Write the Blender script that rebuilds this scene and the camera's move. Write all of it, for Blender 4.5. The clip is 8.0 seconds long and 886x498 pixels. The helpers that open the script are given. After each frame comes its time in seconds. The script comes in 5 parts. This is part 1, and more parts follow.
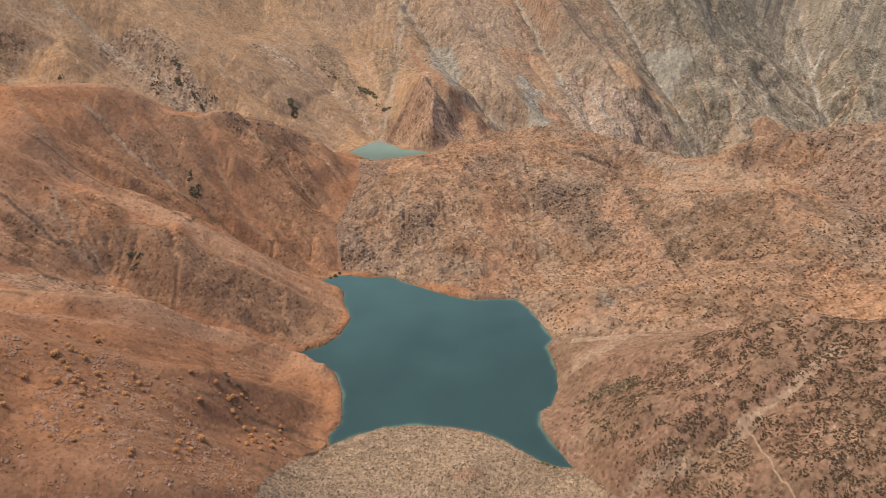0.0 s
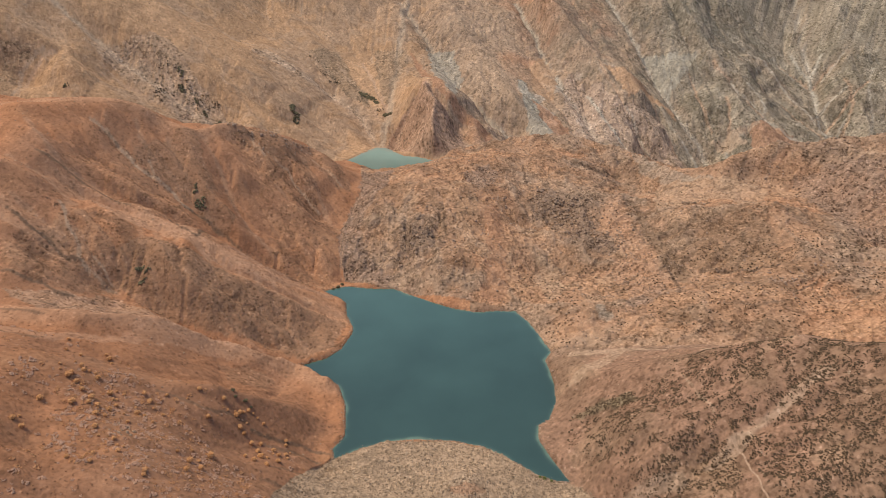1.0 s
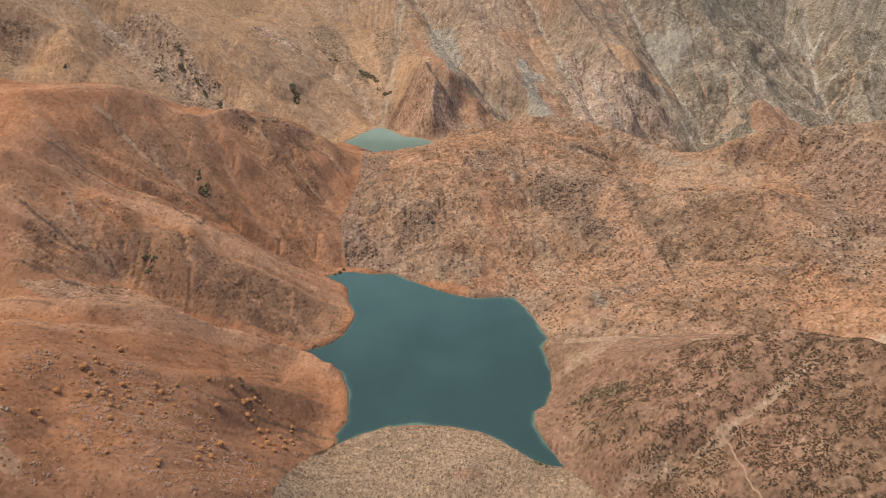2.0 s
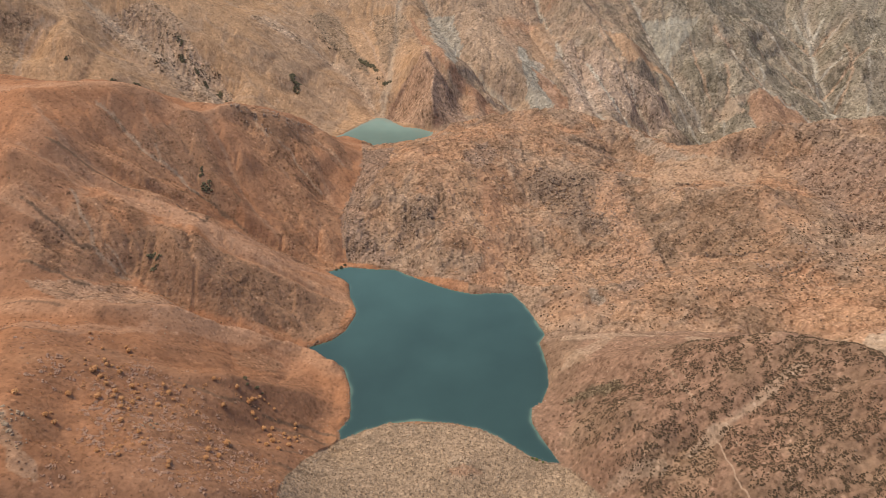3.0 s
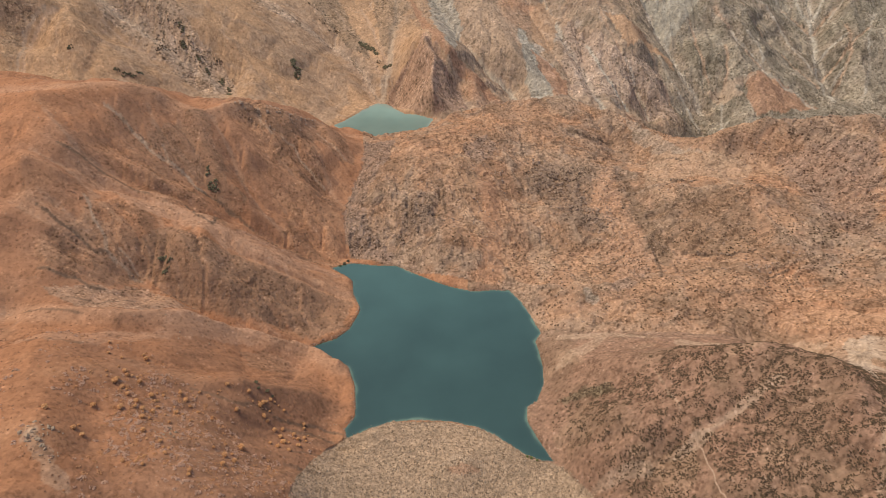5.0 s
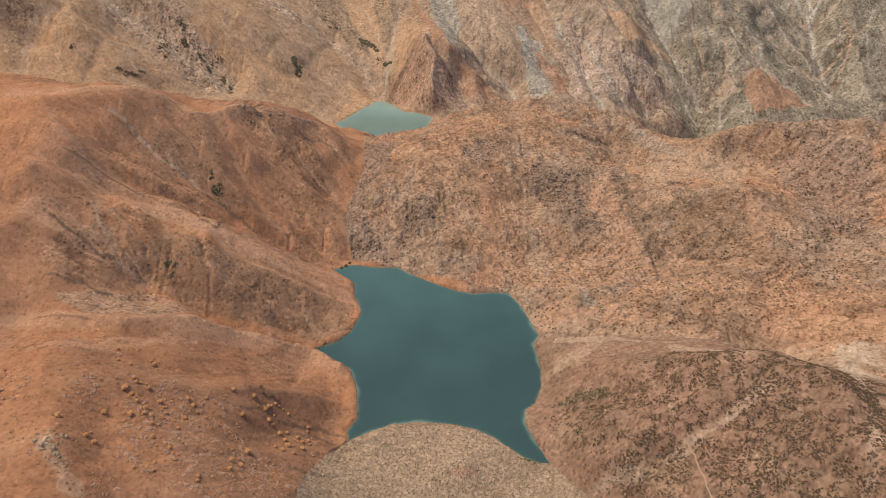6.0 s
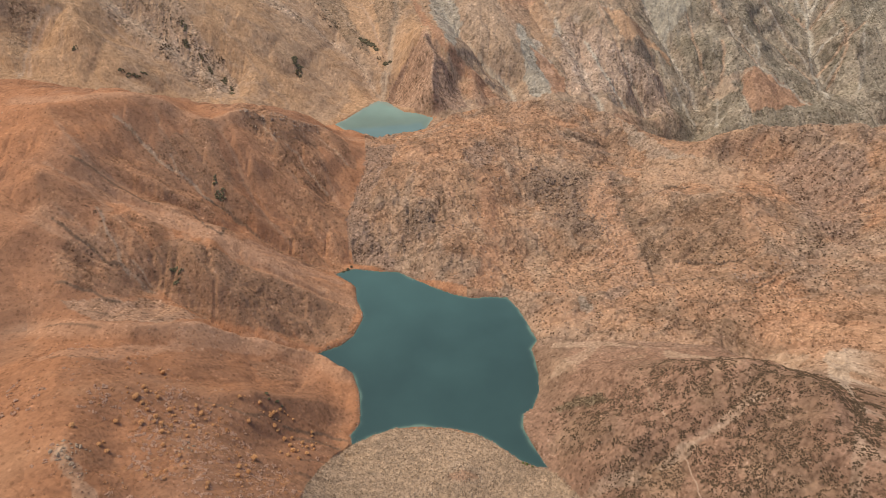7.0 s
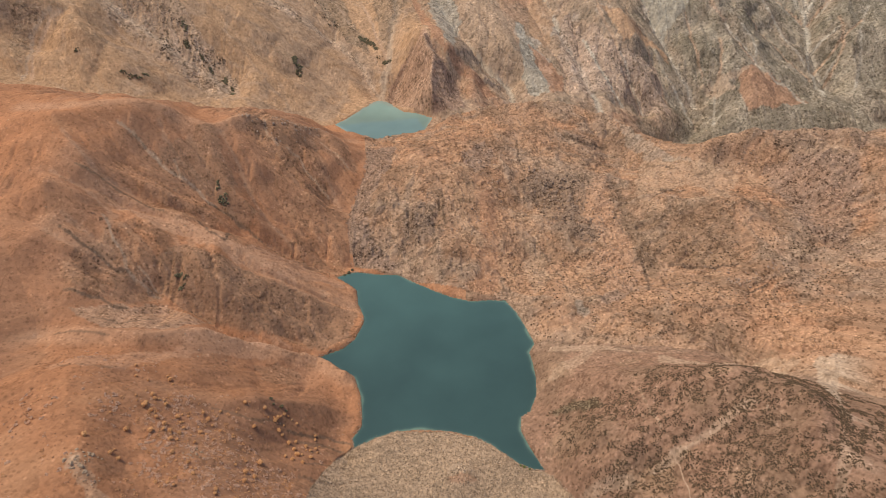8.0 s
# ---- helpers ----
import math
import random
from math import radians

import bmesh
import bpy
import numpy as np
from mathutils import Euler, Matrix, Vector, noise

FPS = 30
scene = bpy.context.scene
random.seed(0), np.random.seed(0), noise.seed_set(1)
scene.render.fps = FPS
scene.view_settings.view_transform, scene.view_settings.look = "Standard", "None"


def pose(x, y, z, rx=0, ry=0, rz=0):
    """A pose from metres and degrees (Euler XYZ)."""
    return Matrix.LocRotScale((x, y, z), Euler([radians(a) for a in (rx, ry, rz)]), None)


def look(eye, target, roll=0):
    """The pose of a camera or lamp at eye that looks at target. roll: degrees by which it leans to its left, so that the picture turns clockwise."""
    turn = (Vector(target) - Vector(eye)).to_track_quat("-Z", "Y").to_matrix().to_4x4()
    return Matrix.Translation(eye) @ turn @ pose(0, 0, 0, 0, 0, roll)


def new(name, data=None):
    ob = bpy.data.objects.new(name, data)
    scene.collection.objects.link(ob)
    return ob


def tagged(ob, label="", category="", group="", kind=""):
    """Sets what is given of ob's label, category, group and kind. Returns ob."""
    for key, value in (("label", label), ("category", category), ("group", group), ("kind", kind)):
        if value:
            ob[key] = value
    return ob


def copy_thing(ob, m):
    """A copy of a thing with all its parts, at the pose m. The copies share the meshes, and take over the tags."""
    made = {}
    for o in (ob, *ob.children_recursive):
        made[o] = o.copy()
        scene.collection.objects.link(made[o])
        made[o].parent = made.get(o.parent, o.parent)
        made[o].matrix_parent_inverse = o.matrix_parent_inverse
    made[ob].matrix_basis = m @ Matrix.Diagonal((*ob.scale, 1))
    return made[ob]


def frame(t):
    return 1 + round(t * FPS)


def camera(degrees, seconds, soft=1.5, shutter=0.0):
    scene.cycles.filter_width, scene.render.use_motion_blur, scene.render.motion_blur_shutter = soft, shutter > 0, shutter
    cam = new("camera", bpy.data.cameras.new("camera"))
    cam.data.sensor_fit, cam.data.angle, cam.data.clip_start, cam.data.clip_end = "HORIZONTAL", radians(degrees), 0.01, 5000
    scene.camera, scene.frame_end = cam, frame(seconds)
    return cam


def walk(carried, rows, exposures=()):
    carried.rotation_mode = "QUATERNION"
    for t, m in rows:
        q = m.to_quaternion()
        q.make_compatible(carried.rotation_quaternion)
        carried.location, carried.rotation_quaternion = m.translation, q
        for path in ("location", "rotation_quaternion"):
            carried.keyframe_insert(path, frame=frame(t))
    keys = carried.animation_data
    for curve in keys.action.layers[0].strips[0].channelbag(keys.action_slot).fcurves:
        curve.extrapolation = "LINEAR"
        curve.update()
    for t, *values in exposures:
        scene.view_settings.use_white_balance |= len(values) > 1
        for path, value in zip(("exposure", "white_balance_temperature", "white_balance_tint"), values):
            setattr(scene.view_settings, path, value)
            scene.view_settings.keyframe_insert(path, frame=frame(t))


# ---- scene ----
cam = camera(65.80, 8.0, soft=0.45)
# seconds, eye x y z, then turn about x y z
ROWS = [
    (0.0, 0.00, 0.00, 295.03, 62.832, 0.487, -0.000),
    (0.5, -0.61, -1.72, 305.09, 62.717, 0.398, -0.004),
    (1.0, -0.82, -3.27, 314.43, 62.354, 0.372, 0.020),
    (1.5, -1.11, -4.69, 324.21, 61.101, 0.255, 0.063),
    (3.0, -1.57, -6.46, 350.41, 58.126, 0.127, 0.005),
    (3.5, -1.58, -6.26, 360.17, 57.728, 0.106, 0.012),
    (4.0, -1.78, -5.86, 370.14, 56.848, 0.066, 0.004),
    (4.5, -2.19, -5.80, 379.56, 55.806, 0.057, -0.021),
    (6.0, -3.58, -6.00, 406.63, 53.938, -0.132, -0.020),
    (6.5, -4.34, -6.09, 416.40, 53.447, -0.179, -0.079),
    (7.0, -5.21, -6.25, 425.91, 52.994, -0.239, -0.098),
    (7.5, -5.49, -6.63, 435.42, 52.527, -0.249, -0.148),
    (8.0, -6.34, -6.61, 444.74, 52.060, -0.318, -0.203),
]
walk(cam, [(t, pose(x, y, z, rx, ry, rz)) for t, x, y, z, rx, ry, rz in ROWS], exposures=[(0.0, 0.74, 7500, 10), (8.0, 0.74, 7500, 10)])

# ---- daylight: thin high cloud, soft sun from the north-west ----
SUN_FROM = Vector((-0.40, 0.17, 0.90)).normalized()
world = bpy.data.worlds.new("sky")
scene.world = world
world.use_nodes = True
sky = world.node_tree.nodes.new("ShaderNodeTexSky")
sky.sky_type, sky.sun_disc = "NISHITA", False
sky.sun_elevation = math.asin(SUN_FROM.z)
sky.sun_rotation = math.atan2(SUN_FROM.x, SUN_FROM.y)
sky.air_density, sky.dust_density, sky.altitude = 1.0, 3.0, 2400
back = world.node_tree.nodes["Background"]
back.inputs["Strength"].default_value = 0.13
world.node_tree.links.new(sky.outputs["Color"], back.inputs["Color"])
sun = new("sun", bpy.data.lights.new("sun", "SUN"))
sun.data.energy, sun.data.angle, sun.data.color = 1.95, radians(18), (1.0, 0.93, 0.84)
sun.matrix_world = look((0, 0, 900), Vector((0, 0, 900)) - SUN_FROM)


# ---- number helpers ----
def hashed(i, j, seed):
    h = (i * 374761393 + j * 668265263 + seed * 974711) & 0x7FFFFFFF
    h = ((h ^ (h >> 13)) * 1274126177) & 0x7FFFFFFF
    return ((h ^ (h >> 16)) & 0xFFFF) / 65535.0


def grain(x, y, size, seed=0):
    """Smooth noise in -1..1 with cells of that size."""
    u, v = x / size + 1000.37, y / size + 1000.71
    i, j = np.floor(u).astype(np.int64), np.floor(v).astype(np.int64)
    u, v = u - i, v - j
    u, v = u * u * u * (u * (u * 6 - 15) + 10), v * v * v * (v * (v * 6 - 15) + 10)
    a, b = hashed(i, j, seed), hashed(i + 1, j, seed)
    c, d = hashed(i, j + 1, seed), hashed(i + 1, j + 1, seed)
    return ((a + (b - a) * u) * (1 - v) + (c + (d - c) * u) * v) * 2 - 1


def turned(x, y, size, seed=0):
    """grain() on turned axes, so that its cells don't line up."""
    a = 0.6 + seed * 1.3
    return grain(x * math.cos(a) - y * math.sin(a), x * math.sin(a) + y * math.cos(a), size, seed)


def layers(x, y, size, octaves, seed=0, fall=0.5):
    out, amp, total = 0, 1.0, 0.0
    for k in range(octaves):
        out = out + amp * turned(x, y, size / 1.97 ** k, seed + k)
        total += amp
        amp *= fall
    return out / total


def step(a, b, v):
    t = np.clip((v - a) / (b - a), 0, 1)
    return t * t * (3 - 2 * t)


def inside(px, py, poly):
    poly = np.array(poly, float)
    hit = np.zeros(np.shape(px), bool)
    for (xa, ya), (xb, yb) in zip(poly, np.roll(poly, -1, 0)):
        if ya != yb:
            hit ^= ((ya > py) != (yb > py)) & (px < (xb - xa) * (py - ya) / (yb - ya) + xa)
    return hit


def away(px, py, lines, near=1e9):
    """Distance in plan to the nearest of some lines."""
    best = np.full(np.shape(px), near)
    for pts in lines:
        p = np.array([q[:2] for q in pts], float)
        for a, b in zip(p[:-1], p[1:]):
            d = b - a
            t = np.clip(((px - a[0]) * d[0] + (py - a[1]) * d[1]) / (d @ d + 1e-9), 0, 1)
            best = np.minimum(best, np.hypot(px - a[0] - t * d[0], py - a[1] - t * d[1]))
    return best


# ---- the plan of the valley: crests and gullies, x east, y north, z above the lake ----
FAR_LEVEL = -18.7
CRESTS, GULLIES = {}, {}


def crest(name, *points):
    CRESTS[name] = list(points)


def gully(name, *points):
    GULLIES[name] = list(points)


SHORE_EAST = [(-90, 525), (-68, 522), (-46, 521), (-37, 514), (-15, 500), (6, 488), (25, 482), (46, 484), (58, 483), (67, 467), (74, 447), (80, 426), (74, 415), (76, 402), (77, 386), (75, 367), (68, 350), (60, 344), (59, 331), (64, 316), (73, 295), (65, 296), (55, 301), (44, 310)]
SHORE_WEST = [(35, 318), (22, 325), (4, 330), (-20, 332), (-40, 330), (-55, 324), (-71, 315), (-73, 324), (-67, 335), (-68, 350), (-71, 367), (-78, 386), (-88, 391), (-98, 398), (-111, 409), (-104, 413), (-92, 419), (-82, 431), (-76, 451), (-76, 459), (-84, 479), (-86, 496), (-95, 505), (-108, 517), (-100, 522)]
LAKE_SHORE = SHORE_EAST + SHORE_WEST
crest("spur_one_crest", (-298, 350, 85), (-276, 350, 89), (-254, 352, 89), (-234, 356, 86), (-218, 361, 81), (-203, 369, 73), (-188, 378, 64), (-176, 385, 53), (-163, 392, 40), (-147, 395, 33), (-132, 397, 26), (-119, 398, 18), (-109, 397, 10), (-86, 384, 9))
crest("spur_one_face", (-236, 274, 114), (-215, 281, 105), (-190, 290, 90), (-164, 302, 70), (-136, 318, 59), (-106, 336, 33), (-82, 349, 0))
crest("spur_one_foot", (-209, 228, 117), (-189, 235, 95), (-164, 244, 85), (-140, 260, 65), (-117, 276, 42), (-92, 295, 17), (-76, 304, -2))
crest("spur_one_low", (-194, 205, 109), (-173, 214, 91), (-150, 227, 84), (-130, 245, 64), (-105, 262, 35), (-82, 277, 15))
gully("gully_one", (-295, 405, 96), (-273, 409, 83), (-256, 409, 72), (-239, 419, 56), (-210, 415, 43), (-173, 403, 24), (-143, 400, 12), (-119, 403, -3))
gully("gully_one_up", (-297, 471, 115), (-280, 453, 100), (-265, 438, 87), (-248, 424, 70), (-235, 418, 54))
crest("spur_two_crest", (-307, 499, 113), (-279, 494, 95), (-256, 493, 86), (-225, 489, 79), (-186, 477, 67), (-153, 470, 49), (-117, 469, 23), (-97, 471, 9), (-83, 474, 1))
crest("spur_two_face", (-220, 448, 79), (-192, 435, 66), (-162, 434, 44), (-133, 436, 20), (-107, 440, 6), (-92, 444, 2))
crest("spur_mid_crest", (-325, 445, 120), (-308, 439, 110), (-290, 436, 95), (-275, 430, 85))
crest("spur_left_edge", (-331, 475, 146), (-314, 479, 131), (-300, 480, 118))
gully("gully_two", (-302, 573, 139), (-286, 566, 121), (-266, 556, 103), (-243, 549, 85), (-216, 538, 64), (-196, 529, 49), (-177, 527, 33), (-152, 521, 18), (-127, 519, 8), (-109, 522, 0))
crest("spur_three_crest", (-401, 591, 148), (-380, 588, 150), (-358, 584, 153), (-337, 586, 156), (-323, 593, 154), (-306, 602, 151), (-294, 607, 148), (-285, 609, 144), (-271, 610, 136), (-262, 610, 129), (-251, 612, 123), (-239, 616, 119), (-226, 627, 116), (-217, 635, 119), (-207, 643, 119), (-198, 650, 114), (-192, 654, 108), (-180, 661, 101), (-168, 670, 92), (-156, 680, 84), (-146, 689, 76), (-134, 703, 61), (-121, 717, 46), (-110, 730, 33))
crest("spur_three_rib", (-196, 631, 93), (-164, 617, 65), (-139, 590, 47), (-116, 554, 18), (-107, 537, 4))
crest("spur_three_rib_left", (-259, 597, 115), (-232, 577, 95), (-204, 556, 75), (-182, 543, 57), (-162, 535, 34))
crest("spur_three_shoulder", (-356, 554, 161), (-317, 512, 139), (-300, 509, 119))
gully("cleft", (-92, 723, 38), (-90, 661, 37), (-100, 610, 21), (-102, 573, 21), (-96, 547, 8), (-92, 536, -6))
crest("hill_crest", (9, 814, 26), (32, 831, 24), (54, 838, 24), (76, 841, 27), (94, 837, 33), (116, 835, 37), (138, 839, 35), (161, 842, 32), (179, 835, 31), (200, 826, 27), (217, 820, 24), (232, 805, 22), (244, 781, 24), (254, 753, 25), (262, 721, 31), (268, 695, 33))
crest("hill_upper", (-61, 691, 41), (-29, 684, 51), (8, 730, 43), (55, 738, 47), (110, 754, 35), (166, 758, 26), (205, 745, 3), (233, 698, 6))
crest("hill_middle", (-74, 608, 37), (-39, 600, 38), (1, 602, 39), (42, 608, 39), (84, 622, 10), (126, 628, 17), (175, 633, 28), (215, 610, 33), (256, 583, 48), (306, 572, 58))
crest("hill_lower", (-76, 553, 11), (-37, 542, 7), (6, 535, 26), (49, 537, 15), (88, 542, -1), (129, 533, 6), (168, 520, 13), (210, 507, 19), (253, 493, 31), (298, 487, 49), (349, 482, 39))
crest("hill_foot", (85, 477, 8), (122, 467, 16), (163, 457, 22), (206, 448, 34), (250, 442, 41), (294, 439, 33), (331, 434, 48))
crest("hollow", (370, 622, 48), (373, 579, 41), (375, 546, 43), (379, 522, 32))
crest("far_hill_crest", (278, 694, 45), (298, 692, 55), (319, 689, 66), (346, 684, 76), (371, 677, 77), (393, 666, 87), (417, 656, 92), (436, 644, 101))
crest("far_hill_face", (300, 626, 37), (352, 643, 40), (386, 642, 70), (418, 621, 81))
crest("front_spur_crest", (86, 396, 8), (111, 364, 29), (132, 344, 50), (154, 336, 63), (169, 324, 77), (183, 316, 85), (197, 311, 94), (218, 318, 87), (221, 286, 107), (230, 270, 113))
crest("front_spur_upper", (82, 366, 4), (103, 341, 27), (128, 327, 48), (154, 312, 68), (168, 296, 75), (219, 266, 99), (222, 251, 112))
crest("front_spur_middle", (70, 331, 1), (88, 314, 16), (108, 298, 43), (129, 287, 50), (152, 277, 57), (210, 243, 93), (216, 233, 106))
crest("front_spur_lower", (80, 306, 0), (98, 289, 27), (114, 274, 39), (135, 268, 38), (171, 231, 70), (203, 225, 83))
crest("dam_toe", (-66, 283, 7), (-33, 284, 2), (-9, 284, 5), (15, 290, 9))
crest("far_spur_one", (-520, 853, 96), (-507, 887, 123), (-503, 915, 134))
crest("far_spur_two_crest", (-657, 920, 249), (-487, 911, 124), (-451, 915, 89), (-410, 908, 71), (-368, 900, 47), (-331, 888, 24))
gully("far_gully_one", (-607, 1013, 246), (-447, 955, 103), (-411, 945, 85), (-380, 930, 71), (-341, 911, 45), (-302, 895, 22))
crest("far_face", (-532, 1040, 209), (-369, 991, 107), (-324, 983, 80), (-283, 965, 51), (-233, 942, 25), (-184, 930, 3), (-152, 922, -19))
crest("far_face_crest", (-471, 1092, 187), (-306, 1054, 96), (-249, 1050, 57), (-197, 1029, 26), (-151, 1000, -1), (-119, 965, -19))
crest("far_spur_four", (-312, 1317, 142), (-207, 1184, 68), (-156, 1138, 37), (-114, 1066, 5), (-95, 1027, -6))
gully("far_gully_three", (-74, 1405, 129), (-81, 1235, 60), (-85, 1132, 28), (-88, 1062, 4), (-93, 1018, -10), (-96, 977, -29))
crest("pyramid_left", (-33, 1046, 52), (-54, 1034, 13), (-76, 1012, -24), (-82, 962, -42))
crest("pyramid_right", (-28, 1046, 52), (-1, 1004, 24), (24, 994, -14), (46, 888, -22))
gully("far_gully_four", (-83, 1407, 117), (-16, 1250, 47), (13, 1156, 27), (50, 1095, 3), (85, 1055, -26), (108, 1045, -45), (113, 929, -49))
crest("far_spur_five", (6, 1393, 127), (63, 1233, 59), (89, 1150, 33), (113, 1092, 14), (147, 1052, -8), (175, 1010, -25), (175, 882, -33))
gully("far_gully_five", (142, 1444, 112), (180, 1278, 40), (198, 1204, 19), (208, 1155, 0), (232, 1105, -24), (241, 1049, -43), (257, 937, -63))
crest("far_spur_six", (193, 1393, 145), (265, 1240, 59), (289, 1169, 25), (318, 1124, -11), (350, 1093, -46), (383, 1066, -82))
gully("far_gully_six", (325, 1476, 130), (377, 1313, 25), (393, 1250, -12), (411, 1204, -39), (422, 1169, -55), (438, 1137, -79), (451, 1110, -109))
crest("grey_face", (433, 1465, 146), (467, 1299, 28), (480, 1248, -7), (489, 1192, -27), (501, 1151, -50), (514, 1111, -81))
crest("grey_spur", (442, 1438, 152), (508, 1283, 35), (527, 1236, 1), (551, 1184, -30), (584, 1147, -59), (600, 1111, -87))
gully("grey_gully", (765, 1571, 88), (733, 1404, 4), (719, 1332, -33), (706, 1263, -62), (707, 1214, -88), (719, 1180, -113))
crest("grey_east", (824, 1511, 108), (789, 1344, 11), (773, 1270, -19), (761, 1215, -48), (755, 1168, -81))
gully("wash", (90, 423, 7), (118, 413, 13), (164, 403, 24), (218, 392, 33), (250, 372, 24), (272, 342, 53), (310, 318, 59), (380, 290, 85))
gully("hidden_valley_west", (-158, 872, -18), (-230, 830, 5), (-310, 800, 25), (-400, 780, 50), (-500, 760, 75), (-650, 740, 120))
gully("hidden_valley_east", (-15, 897, -19), (50, 880, -30), (120, 900, -52), (200, 905, -71), (270, 908, -95), (330, 915, -120), (390, 985, -137), (440, 1060, -128))
crest("far_shore", (-155, 877, FAR_LEVEL), (-141, 894, FAR_LEVEL), (-120, 927, FAR_LEVEL), (-99, 950, FAR_LEVEL), (-89, 948, FAR_LEVEL), (-58, 918, FAR_LEVEL), (-38, 914, FAR_LEVEL), (-17, 900, FAR_LEVEL))
crest("far_shore_near", (-154, 876, FAR_LEVEL), (-125, 845, FAR_LEVEL), (-104, 826, FAR_LEVEL), (-80, 826, FAR_LEVEL), (-55, 845, FAR_LEVEL), (-30, 850, FAR_LEVEL), (-16, 899, FAR_LEVEL))
crest("skyline", (-1300, 700, 480), (-1100, 1150, 450), (-800, 1400, 420), (-400, 1620, 400), (0, 1720, 390), (400, 1760, 380), (800, 1880, 390), (1300, 1850, 420), (1600, 1400, 420))
gully("valley_down", (0, 268, 2), (5, 240, -11), (10, 150, -60), (0, 0, -110), (-20, -300, -170))
gully("dam_outlet", (78, 286, 1), (86, 272, 3), (92, 252, 2), (92, 225, -3), (85, 180, -31), (40, 60, -85))
crest("west_slope", (-205, 190, 114), (-260, 120, 125), (-300, 0, 120), (-320, -300, 100))
crest("west_rim", (-470, 420, 200), (-520, 300, 260), (-700, 150, 340), (-800, -300, 350))
crest("west_mountain", (-540, 560, 240), (-650, 560, 300), (-900, 560, 380))
crest("east_slope", (235, 225, 112), (280, 120, 120), (300, 0, 110), (320, -300, 90))
crest("east_rim", (430, 200, 170), (600, 150, 240), (800, 0, 300), (900, -300, 320))
crest("east_hill", (470, 640, 100), (620, 620, 150), (800, 600, 200), (1100, 560, 260))
crest("east_flat", (440, 480, 70), (560, 450, 110), (760, 420, 160))
crest("pyramid_front", (-31, 1034, 58), (-22, 996, 54), (-17, 964, 47), (-17, 914, 22))
crest("hill_lip", (-98, 730, 30), (-60, 734, 31), (-25, 742, 33), (4, 778, 28), (20, 822, 18))
gully("hidden_valley_right", (390, 985, -137), (480, 930, -190), (580, 930, -200), (720, 980, -190), (900, 1050, -190), (1200, 1080, -170))
crest("hill_brow", (-80, 640, 39), (-52, 639, 48), (-10, 640, 49), (26, 647, 46), (70, 680, 34), (112, 690, 28))
crest("spur_two_rim", (-321, 504, 134), (-311, 501, 123), (-300, 502, 114), (-280, 503, 103), (-262, 500, 94), (-239, 497, 86), (-214, 489, 77), (-192, 487, 66), (-169, 487, 54), (-147, 489, 40), (-126, 491, 25), (-110, 493, 13), (-98, 495, 5))
crest("spur_two_break", (-276, 483, 103), (-253, 474, 92), (-223, 473, 79), (-203, 466, 75), (-186, 463, 64), (-166, 466, 50), (-139, 465, 36), (-112, 468, 18), (-89, 470, 4))
crest("rib_between", (-304, 527, 122), (-287, 526, 112), (-257, 516, 99), (-231, 527, 75), (-202, 517, 57), (-190, 521, 46))
crest("spur_mid_rim", (-328, 442, 119), (-320, 440, 116), (-303, 435, 108), (-291, 432, 99), (-276, 428, 86), (-262, 423, 77), (-252, 423, 66), (-243, 421, 59))
crest("rib_west", (-239, 511, 85), (-225, 505, 75), (-210, 483, 76))
crest("pyramid_rib_left", (-32, 1057, 56), (-45, 1046, 35), (-63, 1032, 9), (-81, 1014, -17), (-88, 981, -29))
crest("crag_rib", (223, 1204, 27), (232, 1167, 7), (234, 1137, -12), (241, 1081, -31), (248, 1034, -46))
crest("crag_rib_east", (294, 1200, 31), (305, 1142, 4), (317, 1118, -16), (335, 1098, -38), (343, 1078, -60), (357, 1060, -87))
crest("slate_rib", (517, 1200, -16), (530, 1165, -37), (550, 1147, -48), (598, 1140, -72), (641, 1107, -98))
crest("slate_rib_east", (753, 1313, -18), (725, 1272, -43), (711, 1246, -72))
crest("slate_rib_west", (459, 1284, 22), (465, 1247, -8), (466, 1187, -30), (467, 1156, -60), (471, 1125, -89))
crest("tan_rib", (48, 1195, 47), (75, 1143, 29), (96, 1096, 11), (109, 1072, -9), (117, 1052, -34))
crest("rock_rib", (-167, 640, 82), (-155, 632, 67), (-144, 621, 53), (-132, 614, 40), (-121, 608, 30))
crest("rock_rib_west", (-202, 677, 97), (-184, 635, 93), (-173, 628, 81), (-165, 625, 73))
crest("rock_rib_east", (-141, 685, 64), (-120, 660, 52), (-108, 651, 40), (-96, 652, 33))
gully("gully_between", (-339, 516, 145), (-319, 513, 135), (-308, 512, 126), (-295, 512, 113), (-280, 512, 101), (-265, 512, 91), (-247, 513, 80), (-229, 514, 69), (-212, 516, 57), (-192, 524, 43))
gully("gully_one_branch", (-259, 439, 81), (-250, 434, 71), (-244, 427, 61))
gully("crag_gully", (244, 1157, 5), (253, 1124, -8), (268, 1080, -26), (284, 1053, -49), (299, 1035, -69))
gully("crag_gully_west", (202, 1115, -5), (212, 1080, -21), (217, 1047, -33), (221, 1011, -40))
gully("crag_gully_east", (303, 1086, -33), (321, 1086, -58), (334, 1067, -75), (341, 1048, -92))
gully("slate_gully", (593, 1355, 31), (622, 1350, 17), (636, 1322, -6), (649, 1308, -23), (654, 1276, -39), (669, 1251, -54), (679, 1223, -69), (686, 1207, -79))
